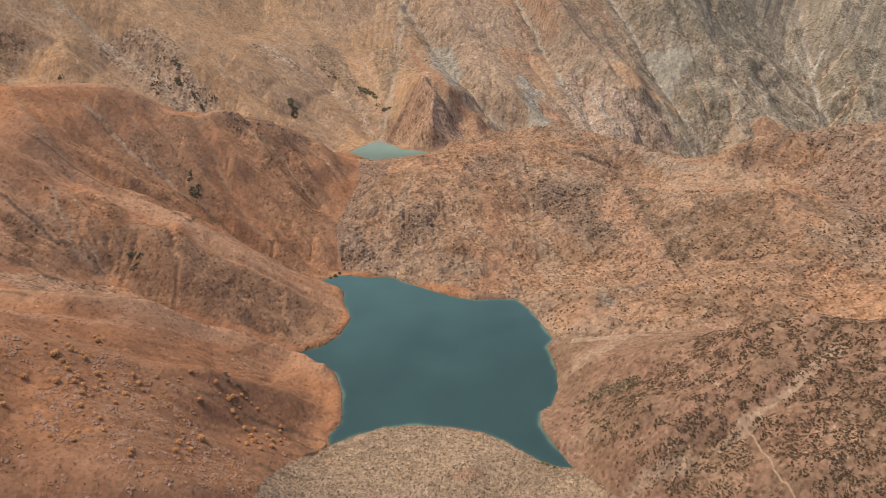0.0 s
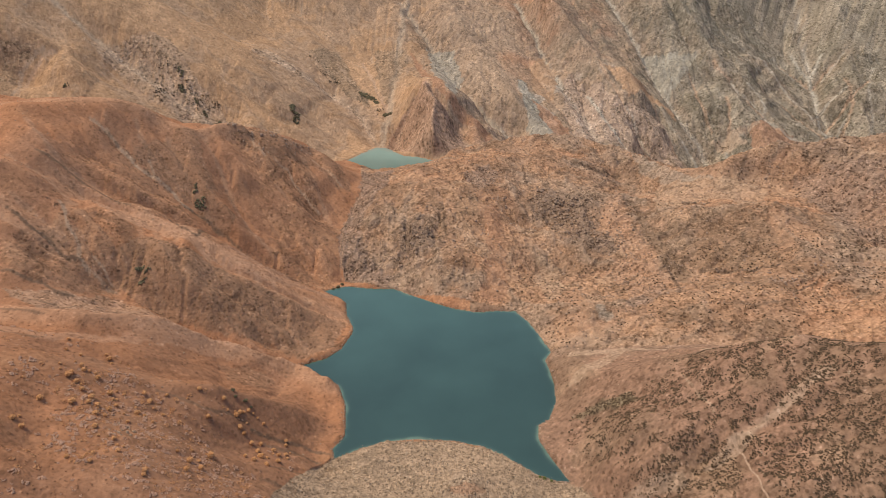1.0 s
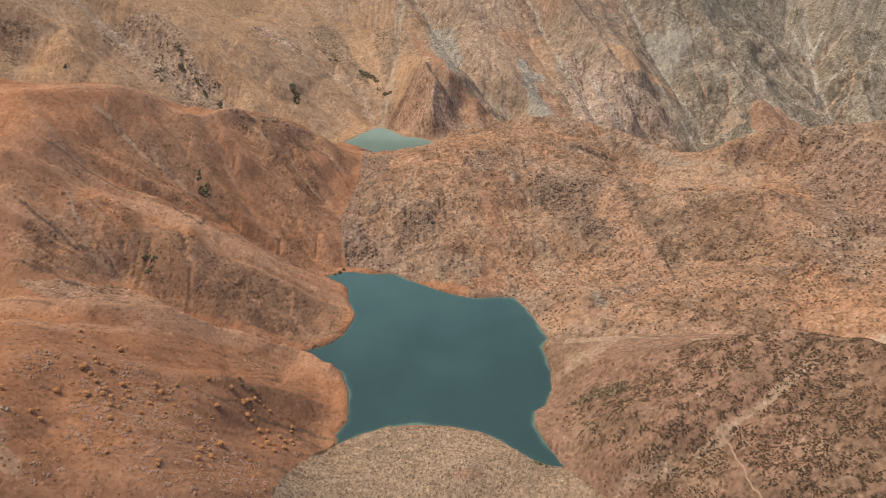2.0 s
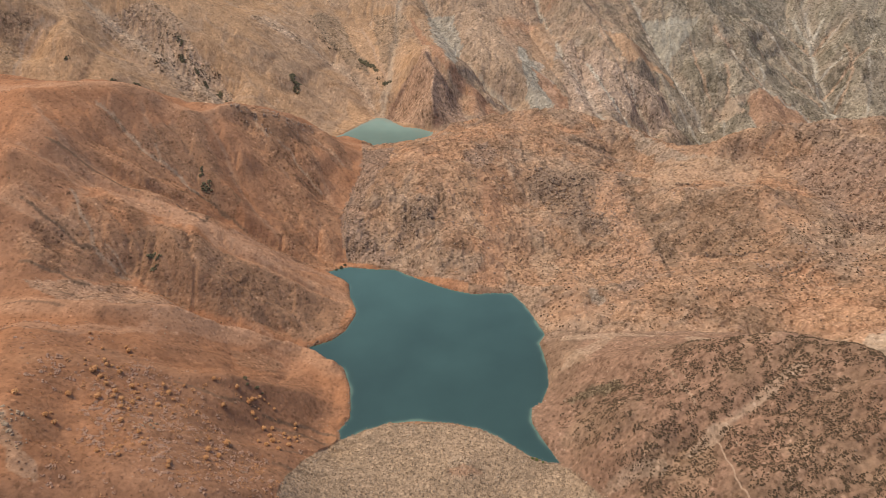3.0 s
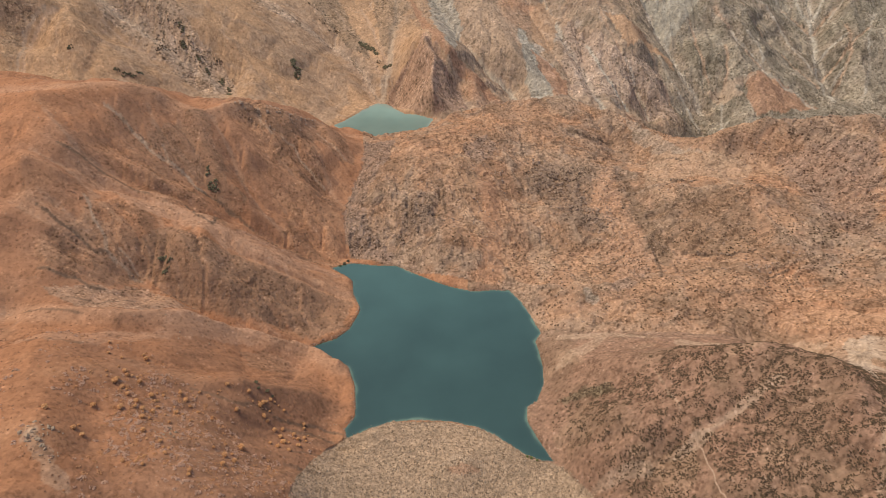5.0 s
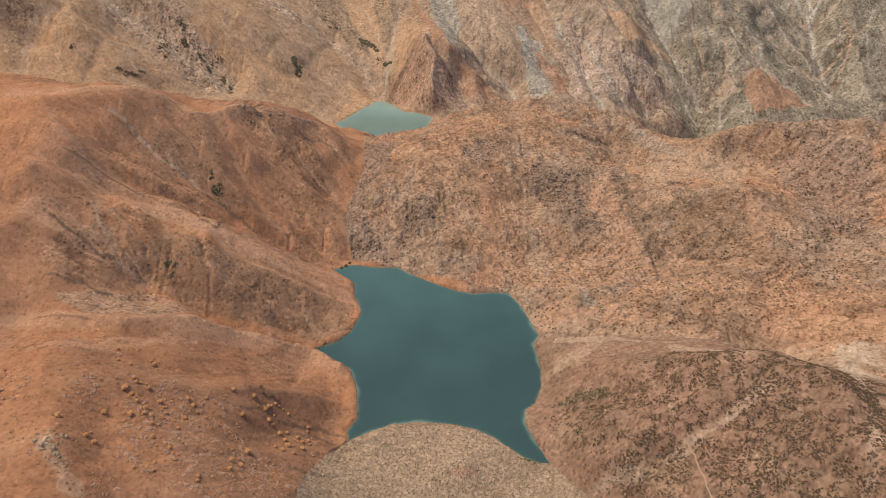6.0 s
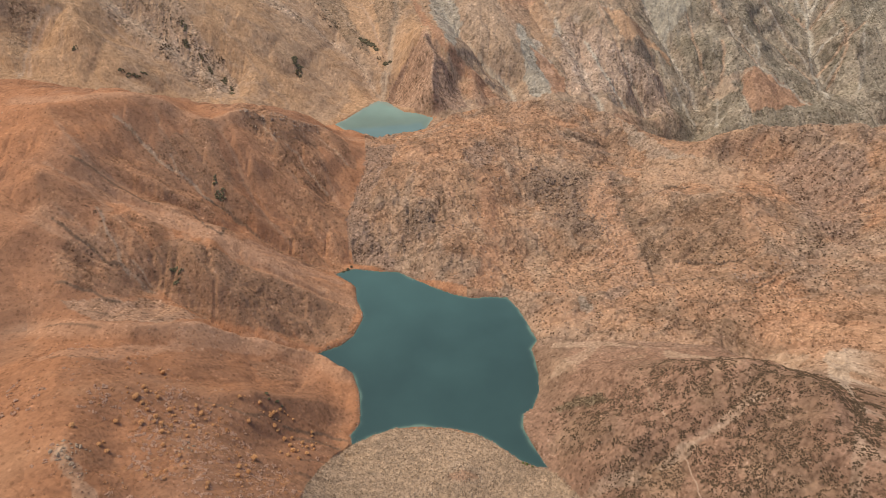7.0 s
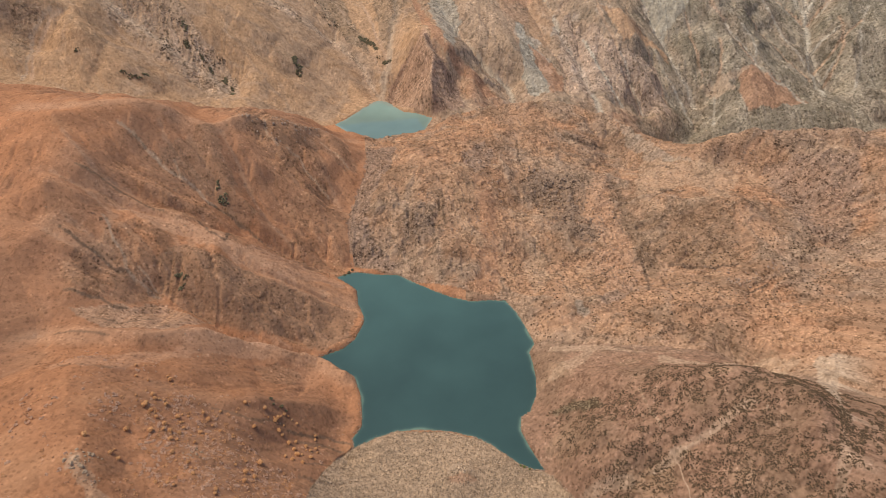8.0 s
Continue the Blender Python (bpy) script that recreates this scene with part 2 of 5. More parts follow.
gully("slate_gully_west", (522, 1246, 2), (534, 1219, -15), (550, 1200, -26), (560, 1181, -37), (570, 1165, -50))
gully("slate_gully_east", (762, 1288, -17), (734, 1272, -38), (710, 1260, -64))
gully("slate_gully_far", (789, 1374, 28), (771, 1367, 5), (741, 1345, -22), (721, 1326, -38))
gully("stone_gully", (-298, 1115, 93), (-257, 1101, 72), (-218, 1093, 48), (-180, 1091, 20), (-146, 1064, 8), (-126, 1035, -4), (-112, 1004, -20))
gully("hill_cleft", (87, 740, 39), (85, 698, 33), (88, 666, 29), (96, 641, 21), (104, 633, 16))
gully("hill_furrow", (192, 666, 22), (196, 639, 26), (199, 603, 28), (203, 571, 27), (205, 536, 24), (209, 511, 20))
gully("hill_step", (145, 757, 31), (171, 746, 24), (203, 760, 9), (218, 732, 6))
gully("far_hill_foot", (317, 671, 40), (335, 655, 42), (353, 612, 43), (366, 588, 41))
FAR_SHORE = [p[:2] for p in CRESTS["far_shore"]] + [p[:2] for p in CRESTS["far_shore_near"]][::-1]

# ---- ground heights: a skin stretched between the crests and the gullies ----
WEST, EAST, SOUTH, NORTH, CELL = -1500.0, 1700.0, -400.0, 2100.0, 5.0


def looked_up(z, x, y, size):
    fi = np.clip((x - WEST) / size, 0, z.shape[1] - 1.001)
    fj = np.clip((y - SOUTH) / size, 0, z.shape[0] - 1.001)
    a, b = fi.astype(int), fj.astype(int)
    u, v = fi - a, fj - b
    return (z[b, a] * (1 - u) + z[b, a + 1] * u) * (1 - v) + (z[b + 1, a] * (1 - u) + z[b + 1, a + 1] * u) * v


def bent(z):
    p = np.pad(z, 1, mode="edge")
    return p[:-2, 1:-1] + p[2:, 1:-1] + p[1:-1, :-2] + p[1:-1, 2:] - 4 * z


def stretched(lines, basins):
    z = None
    for size in (CELL * 16, CELL * 8, CELL * 4, CELL * 2, CELL):
        nx, ny = int((EAST - WEST) / size) + 1, int((NORTH - SOUTH) / size) + 1
        marks = []
        for pts in lines:
            p = np.array(pts, float)
            for a, b in zip(p[:-1], p[1:]):
                n = max(2, int(np.hypot(*(b - a)[:2]) / size * 2) + 1)
                marks.append(a + (b - a) * np.linspace(0, 1, n)[:, None])
        s = np.concatenate(marks)
        i = np.clip(np.rint((s[:, 0] - WEST) / size).astype(int), 0, nx - 1)
        j = np.clip(np.rint((s[:, 1] - SOUTH) / size).astype(int), 0, ny - 1)
        total, count = np.zeros((ny, nx)), np.zeros((ny, nx))
        np.add.at(total, (j, i), s[:, 2])
        np.add.at(count, (j, i), 1)
        fixed = count > 0
        gx, gy = np.meshgrid(WEST + size * np.arange(nx), SOUTH + size * np.arange(ny))
        held = np.where(fixed, total / np.maximum(count, 1), 0)
        for poly, level in basins:
            w = inside(gx, gy, poly)
            held[w] = level
            fixed |= w
        if z is None:
            z = np.full((ny, nx), 100.0)
        else:
            z = looked_up(z, gx, gy, size * 2)
        for _ in range(560 if size >= CELL * 8 else 140):
            p = np.pad(z, 1, mode="edge")
            q = (p[:-2, 1:-1] + p[2:, 1:-1] + p[1:-1, :-2] + p[1:-1, 2:]) * 0.25
            z = np.where(fixed, held, q)
    # round the skin, still held near its lines and firmly at the water
    hard = np.zeros(z.shape, bool)
    for poly, level in basins:
        hard |= inside(gx, gy, poly)
    pull = np.where(hard, 1.0, np.where(fixed, np.where(gy > 790, 0.22, 0.5), 0.0))
    for _ in range(60):
        z = z - 0.02 * bent(bent(z))
        z = z + pull * (held - z)
    return z


def smoothed(z, times):
    for _ in range(times):
        p = np.pad(z, 1, mode="edge")
        z = (p[:-2, 1:-1] + p[2:, 1:-1] + p[1:-1, :-2] + p[1:-1, 2:] + 4 * z) / 8
    return z


shore_ring = [(x, y, 0.3) for x, y in LAKE_SHORE + LAKE_SHORE[:1]]
bed = [(-15 + (x + 15) * 0.9, 400 + (y - 400) * 0.93) for x, y in LAKE_SHORE]
far_bed = [(-85 + (x + 85) * 0.88, 885 + (y - 885) * 0.88) for x, y in FAR_SHORE]
BASE = stretched(list(CRESTS.values()) + list(GULLIES.values()) + [shore_ring], [(bed, -6.0), (far_bed, FAR_LEVEL - 5.0)])
SOFT = smoothed(BASE, 40)
FALL_Y, FALL_X = np.gradient(SOFT, CELL)


DAM_AREA = [(-79, 306), (-66, 322), (-40, 331), (4, 331), (35, 320), (62, 299), (80, 288), (95, 262), (100, 200), (-95, 200), (-92, 262)]
HILL_AREA = [(-92, 533), (-98, 560), (-102, 600), (-88, 665), (-100, 745), (-104, 826), (-80, 826), (-30, 850), (-15, 897), (50, 880), (120, 900),
             (200, 905), (270, 908), (330, 915), (390, 985), (480, 930), (580, 930), (720, 980), (900, 1050), (900, 300), (380, 292), (310, 318), (250, 372), (164, 403), (79, 424), (57, 483), (-37, 513)]
MOUNTAIN_AREA = [(-1500, 745), (-650, 740), (-500, 760), (-310, 800), (-158, 872), (-99, 951), (-58, 918), (-15, 897), (50, 880), (120, 900), (200, 905),
                 (270, 908), (330, 915), (390, 985), (480, 930), (580, 930), (720, 980), (900, 1050), (1800, 1080), (4500, 1500), (4500, 4600), (-4500, 4600), (-4500, 745)]


# ---- runnels: rain cuts the skin along the lines that its water takes ----
ER_W, ER_E, ER_S, ER_N, ER_CELL = -780.0, 980.0, 165.0, 1600.0, 2.5


def rained(z, rounds):
    ny, nx = z.shape
    flat = np.arange(nx * ny).reshape(ny, nx)
    ways = [(-1, -1), (-1, 0), (-1, 1), (0, -1), (0, 1), (1, -1), (1, 0), (1, 1)]
    water = np.ones(nx * ny)
    for turn in range(rounds):
        p, q = np.pad(z, 1, mode="edge"), np.pad(flat, 1, mode="edge")
        best, target, low = np.zeros((ny, nx)), flat.copy(), np.full((ny, nx), 1e9)
        for dj, di in ways:
            far = ER_CELL * math.hypot(dj, di)
            side = p[1 + dj:ny + 1 + dj, 1 + di:nx + 1 + di]
            drop = (z - side) / far
            better = drop > best
            best = np.where(better, drop, best)
            target = np.where(better, q[1 + dj:ny + 1 + dj, 1 + di:nx + 1 + di], target)
            low = np.minimum(low, side)
        to, moving = target.ravel(), (target != flat).ravel()
        for _ in range(170 if turn == 0 else 40):
            water = 1 + np.bincount(to, water * moving, nx * ny)
        cut = 0.034 * np.sqrt(water.reshape(ny, nx)) * ER_CELL * best
        z = z - np.minimum(np.minimum(cut, 0.45 * best * ER_CELL), 0.42)
        z = np.where(best <= 0, np.maximum(z, low + 0.02), z)
        p = np.pad(z, 1, mode="edge")
        z = z + 0.08 * ((p[:-2, 1:-1] + p[2:, 1:-1] + p[1:-1, :-2] + p[1:-1, 2:]) * 0.25 - z)
    return z, water.reshape(ny, nx)


RUNNELS = []


def runnel(depth, *places):
    RUNNELS.append((depth, list(places)))


runnel(4.0, (-205, 639), (-188, 625), (-168, 612), (-148, 596), (-122, 602))
runnel(4.0, (-226, 617), (-211, 595), (-191, 569), (-170, 542), (-157, 532))
runnel(4.0, (-148, 666), (-130, 634), (-114, 596))
runnel(3.0, (-255, 599), (-235, 571), (-217, 552), (-201, 536))
runnel(3.0, (-336, 496), (-316, 491), (-297, 482), (-281, 474))
runnel(4.0, (-343, 540), (-312, 515), (-290, 513), (-266, 508))
runnel(4.0, (-182, 644), (-160, 630), (-137, 598), (-120, 562))
runnel(3.0, (-282, 597), (-268, 583), (-249, 568), (-228, 557))
runnel(4.0, (-290, 480), (-276, 453), (-267, 440), (-260, 431), (-243, 425))
runnel(3.0, (-326, 439), (-311, 435), (-296, 431), (-284, 425), (-268, 420))
runnel(4.0, (-315, 459), (-293, 449), (-279, 437))
runnel(3.0, (-213, 474), (-198, 440), (-184, 420))
runnel(3.0, (-189, 474), (-178, 445), (-165, 418))
runnel(3.0, (-165, 474), (-156, 448), (-144, 419))
runnel(3.0, (-138, 474), (-132, 453), (-123, 422))
runnel(3.0, (-114, 474), (-110, 453), (-109, 423))
runnel(3.0, (-242, 480), (-223, 445), (-212, 424))
runnel(3.0, (-225, 474), (-210, 445), (-197, 422))
runnel(3.0, (-151, 474), (-144, 450), (-134, 420))
runnel(3.0, (-176, 474), (-167, 447), (-154, 419))
runnel(2.5, (-156, 288), (-130, 292), (-107, 301), (-79, 309))
runnel(2.5, (-140, 310), (-118, 312), (-88, 315))
runnel(2.0, (-232, 305), (-199, 313), (-164, 323), (-124, 323))
runnel(2.0, (-219, 255), (-188, 257), (-155, 258), (-123, 264))
runnel(2.5, (-109, 266), (-91, 271), (-78, 271))
runnel(2.5, (-104, 287), (-88, 292), (-76, 294))
runnel(5.0, (-512, 797), (-527, 857), (-517, 887), (-508, 907))
runnel(5.0, (-428, 977), (-402, 954), (-377, 933), (-348, 909))
runnel(4.0, (-370, 932), (-352, 912), (-339, 882))
runnel(4.0, (-315, 929), (-301, 912), (-287, 882))
runnel(4.0, (-469, 937), (-436, 921), (-397, 911))
runnel(5.0, (-250, 1138), (-202, 1109), (-153, 1062), (-121, 1015), (-103, 972))
runnel(4.0, (-187, 1175), (-134, 1102), (-101, 1034))
runnel(4.0, (-142, 1203), (-113, 1129), (-93, 1056))
runnel(4.0, (-45, 1042), (-63, 1027), (-75, 999))
runnel(4.0, (-22, 992), (-34, 958), (-42, 932))
runnel(4.0, (-10, 1012), (3, 967), (28, 964))
runnel(4.0, (13, 1185), (41, 1108), (76, 1057))
runnel(5.0, (93, 1229), (122, 1137), (144, 1065), (153, 1012))
runnel(5.0, (151, 1244), (173, 1158), (200, 1093), (204, 1022))
runnel(6.0, (215, 1232), (233, 1164), (244, 1093))
runnel(6.0, (272, 1222), (288, 1152), (311, 1099), (338, 1046))
runnel(6.0, (328, 1264), (355, 1199), (376, 1140), (389, 1071))
runnel(6.0, (499, 1285), (526, 1231), (550, 1180), (575, 1152))
runnel(5.0, (560, 1325), (597, 1287), (643, 1241), (682, 1183))
runnel(5.0, (779, 1371), (750, 1360), (723, 1330))
runnel(5.0, (810, 1300), (755, 1253), (719, 1229), (689, 1201))
runnel(5.0, (670, 1390), (700, 1361), (717, 1325))
runnel(5.0, (453, 1270), (458, 1208), (464, 1153))
runnel(5.0, (503, 1212), (499, 1162), (484, 1126))
runnel(5.0, (769, 1311), (757, 1244), (732, 1210), (717, 1194))
runnel(3.0, (213, 740), (198, 617), (199, 565), (206, 527))
runnel(3.0, (97, 788), (82, 686), (83, 641))
runnel(3.0, (50, 776), (35, 669), (35, 598), (45, 559))
runnel(3.0, (193, 788), (204, 751), (165, 645), (140, 587))
runnel(3.0, (2, 681), (-4, 604), (-10, 562), (-4, 526))
runnel(3.0, (-52, 640), (-38, 590), (-40, 556))
runnel(2.5, (263, 673), (250, 584), (263, 537))
runnel(2.5, (324, 644), (311, 564), (338, 535))
runnel(2.0, (118, 328), (103, 325), (86, 328))
runnel(2.0, (170, 306), (146, 306), (120, 295), (103, 284))
runnel(2.0, (179, 284), (160, 274), (137, 262))

ex, ey = np.meshgrid(np.arange(ER_W, ER_E + 1, ER_CELL), np.arange(ER_S, ER_N + 1, ER_CELL))
sway_x, sway_y = ex + 5 * layers(ex, ey, 30, 3, 111), ey + 5 * layers(ex, ey, 30, 3, 113)


def facets(x, y, lines, reach=2.2):
    """Heights of straight slopes that run from each line to the lines beside it; also the nearest line's distance."""
    gaps, tops = [], []
    for pts in lines:
        p = np.array(pts)
        gap, top = np.full(x.shape, 1e9, np.float32), np.zeros(x.shape, np.float32)
        for a, b in zip(p[:-1], p[1:]):
            d = b - a
            t = np.clip(((x - a[0]) * d[0] + (y - a[1]) * d[1]) / (d[0] ** 2 + d[1] ** 2 + 1e-9), 0, 1)
            g = np.hypot(x - a[0] - t * d[0], y - a[1] - t * d[1])
            closer = g < gap
            gap, top = np.where(closer, g, gap), np.where(closer, a[2] + t * d[2], top)
        gaps.append(gap)
        tops.append(top)
    first, second = np.full(x.shape, 1e9), np.full(x.shape, 1e9)
    for g in gaps:
        second = np.minimum(second, np.maximum(first, g))
        first = np.minimum(first, g)
    span = second * reach + 4
    total, weight = 0, 0
    for g, h in zip(gaps, tops):
        w = np.maximum(0, span - g) / (span * (g + 0.6))
        total, weight = total + w * h, weight + w
    return total / weight, first


stiff = [p for n, p in list(CRESTS.items()) + list(GULLIES.items()) if not n.startswith(("hill_", "hollow", "far_hill", "dam", "skyline", "front"))] + [shore_ring]
straight, beside = facets(sway_x, sway_y, stiff)
loose = looked_up(BASE, ex, ey, CELL)
open_hill = inside(ex, ey, HILL_AREA) | inside(ex, ey, DAM_AREA) | (ex > 60) & (ey < 420)
keep = smoothed(np.where(open_hill, 0.0, 1.0), 60) * step(190, 90, beside) * step(ER_S, ER_S + 70, ey) * step(ER_N, ER_N - 90, ey) * step(ER_W, ER_W + 90, ex) * step(ER_E, ER_E - 90, ex)
SHIFT = smoothed(keep * np.clip(straight - loose, -25, 25), 2)
skin = loose + SHIFT
start = skin + layers(ex, ey, 70, 3, 101) * 2.5 + layers(ex, ey, 14, 2, 105) * 0.9
for depth, line in RUNNELS:
    start -= depth * np.maximum(0, 1 - away(sway_x, sway_y, [line]) / (6 + 2.2 * depth))
for name, line in GULLIES.items():
    deep, wide = (4.0, 16) if line[0][1] > 900 else (3.0, 12)
    start -= deep * np.maximum(0, 1 - away(sway_x, sway_y, [line]) / wide)
worn, water = rained(start, 18)
CUT = worn - skin
CUT = np.clip(CUT - smoothed(CUT, 360), -10, 10)
RUN = smoothed(np.clip(np.log(water * ER_CELL ** 2 / 500.0) / math.log(80.0), 0, 1), 1)


def worn_at(grid, x, y):
    fi, fj = np.clip((x - ER_W) / ER_CELL, 0, grid.shape[1] - 1.001), np.clip((y - ER_S) / ER_CELL, 0, grid.shape[0] - 1.001)
    a, b = fi.astype(int), fj.astype(int)
    u, v = fi - a, fj - b
    edge = (x > ER_W) & (x < ER_E) & (y > ER_S) & (y < ER_N)
    return edge * ((grid[b, a] * (1 - u) + grid[b, a + 1] * u) * (1 - v) + (grid[b + 1, a] * (1 - u) + grid[b + 1, a + 1] * u) * v)


FAR_BEDS = [p for n, p in GULLIES.items() if n.startswith(("far_gully", "grey"))]
GULLY_BEDS = [p for n, p in GULLIES.items() if not n.startswith(("hidden", "valley", "dam"))]
SUNLIT_CRESTS = [CRESTS[n] for n in ("spur_one_crest", "spur_two_crest", "spur_three_crest", "spur_mid_crest")]
def patch(x, y, cx, cy, rx, ry, turn, ragged=0.5, size=14.0, seed=0):
    """A ragged oval of cover, 0..1."""
    a = radians(turn)
    u, v = ((x - cx) * math.cos(a) + (y - cy) * math.sin(a)) / rx, ((y - cy) * math.cos(a) - (x - cx) * math.sin(a)) / ry
    return step(1.15, 0.75, np.hypot(u, v) + ragged * layers(x, y, size, 3, 51 + seed))


def fields(x, y):
    """Heights and covers of the ground at places in plan: z, rock, scree, region weights."""
    wx, wy = x + 9 * layers(x, y, 45, 3, 11), y + 9 * layers(x, y, 45, 3, 17)
    base = looked_up(BASE, x, y, CELL) + worn_at(SHIFT, x, y)
    lake_gap = away(x, y, [LAKE_SHORE + LAKE_SHORE[:1]], 60.0)
    far_gap = away(x, y, [FAR_SHORE + FAR_SHORE[:1]], 60.0)
    wet = inside(x, y, LAKE_SHORE) | inside(x, y, FAR_SHORE)
    hush = np.minimum(step(0, 26, lake_gap), step(0, 30, far_gap)) * ~wet
    bed_gap = away(x, y, GULLY_BEDS, 80.0)
    crest_gap = away(x, y, SUNLIT_CRESTS, 60.0)
    fx, fy = looked_up(FALL_X, x, y, CELL), looked_up(FALL_Y, x, y, CELL)
    steep = np.hypot(fx, fy)
    ux, uy = fx / (steep + 0.05), fy / (steep + 0.05)
    dam = inside(wx * 0.5 + x * 0.5, wy * 0.5 + y * 0.5, DAM_AREA) * 1.0
    hill = inside(x * 0.7 + wx * 0.3, y * 0.7 + wy * 0.3, HILL_AREA) * 1.0
    mount = inside(x * 0.6 + wx * 0.4, y * 0.6 + wy * 0.4, MOUNTAIN_AREA) * 1.0
    front = (1 - hill) * (1 - mount) * (1 - dam) * (x > 20)
    west = (1 - hill) * (1 - mount) * (1 - dam) * (x <= 20)
    # runnels that follow the fall of the slope
    ribs, fine = 0, 0
    for k in range(-3, 4):
        px, py = x + ux * k * 7, y + uy * k * 7
        ribs = ribs + turned(px, py, 17, 3) + 0.6 * turned(px, py, 9.5, 4)
        fine = fine + turned(x + ux * k * 4, y + uy * k * 4, 4.4, 5) + 0.5 * turned(x + ux * k * 2.2, y + uy * k * 2.2, 2.3, 6)
    ribs, fine = ribs / 5, fine / 4
    far = step(750, 1100, y)
    grassy = mount * step(30, -70, x + 0.25 * (y - 1000) * (x < 0))
    calm = 1 - 0.65 * grassy
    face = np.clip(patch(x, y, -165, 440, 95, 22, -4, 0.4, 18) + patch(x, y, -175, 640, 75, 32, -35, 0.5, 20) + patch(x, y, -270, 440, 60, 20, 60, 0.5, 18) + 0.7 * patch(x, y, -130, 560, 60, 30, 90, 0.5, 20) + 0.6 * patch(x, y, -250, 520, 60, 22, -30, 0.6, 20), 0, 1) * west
    rough = 0.55 * west + 1.25 * hill + 0.8 * front + 0.25 * dam + 1.3 * mount
    lumps = layers(x, y, 60, 2, 21) * 5 + layers(x, y, 26, 2, 23) * 3.0 + layers(x, y, 11, 2, 25) * 1.5
    crumbs = layers(x, y, 4.2, 3, 27) * 0.75
    crag = np.maximum(0, 1 - np.abs(layers(wx, wy, 34, 3, 31)) * 2.2)
    rockness = step(0.1, 0.75, layers(x, y, 120, 3, 33) * 0.9 + crag * 0.7 - 0.35 + 0.35 * hill + 0.25 * mount - 0.25 * west)
    gully_in = step(26, 3, bed_gap + 8 * layers(x, y, 14, 2, 35))
    cut, run = worn_at(CUT, x, y), worn_at(RUN, x, y)
    ledge = (1 - 2 * np.abs(turned(wx, wy, 10, 131))) * 0.7 + (1 - 2 * np.abs(turned(wx, wy, 5.2, 133))) * 0.4
    z = base + hush * (ledge * (1.7 * hill + 0.6 * mount * calm + 0.15 * front + 0.8 * face) + lumps * (0.1 + 0.5 * rough) * 0.4 * calm + ribs * steep * (1.3 - 0.7 * far + 1.6 * face) * calm * (1 - 0.7 * dam) * (0.5 + 0.6 * rough)
                       + cut * (west * (0.35 + 0.40 * step(385, 430, y + 0.2 * (x + 150))) + 0.40 * front + 0.65 * hill + 0.12 * dam + (0.75 - 0.3 * grassy) * mount)
                       + fine * steep * (0.5 + 0.5 * hill + 1.3 * face) + (crumbs * (0.1 + 0.75 * rough * (0.25 + rockness)) + rockness * crag * 1.8 * rough) * calm)
    bank = step(0, 3.2, np.minimum(lake_gap, far_gap)) * (1.4 + 0.9 * layers(x, y, 9, 2, 41)) * (1 - 0.85 * dam) * ~wet
    z = np.maximum(z + bank * step(40, 10, np.minimum(lake_gap, far_gap)), np.where(lake_gap < 9, 0.12 + 0.04 * lake_gap, -1e9))
    z = np.where(wet, np.minimum(base, -0.6 + np.where(y > 700, FAR_LEVEL, 0)), z)
    gap = np.where(wet, 0, np.minimum(lake_gap, far_gap))
    return dict(z=z, rock=rockness, gully=gully_in, dam=dam, hill=hill, mount=mount, front=front, west=west, steep=steep, ribs=ribs, face=face, fine=fine, gap=gap, crest_gap=crest_gap, run=run, cut=cut, wx=wx, wy=wy, hush=hush, grassy=grassy)


def blend(c, colour, amount):
    return c + (np.array(colour) - c) * amount[:, None]


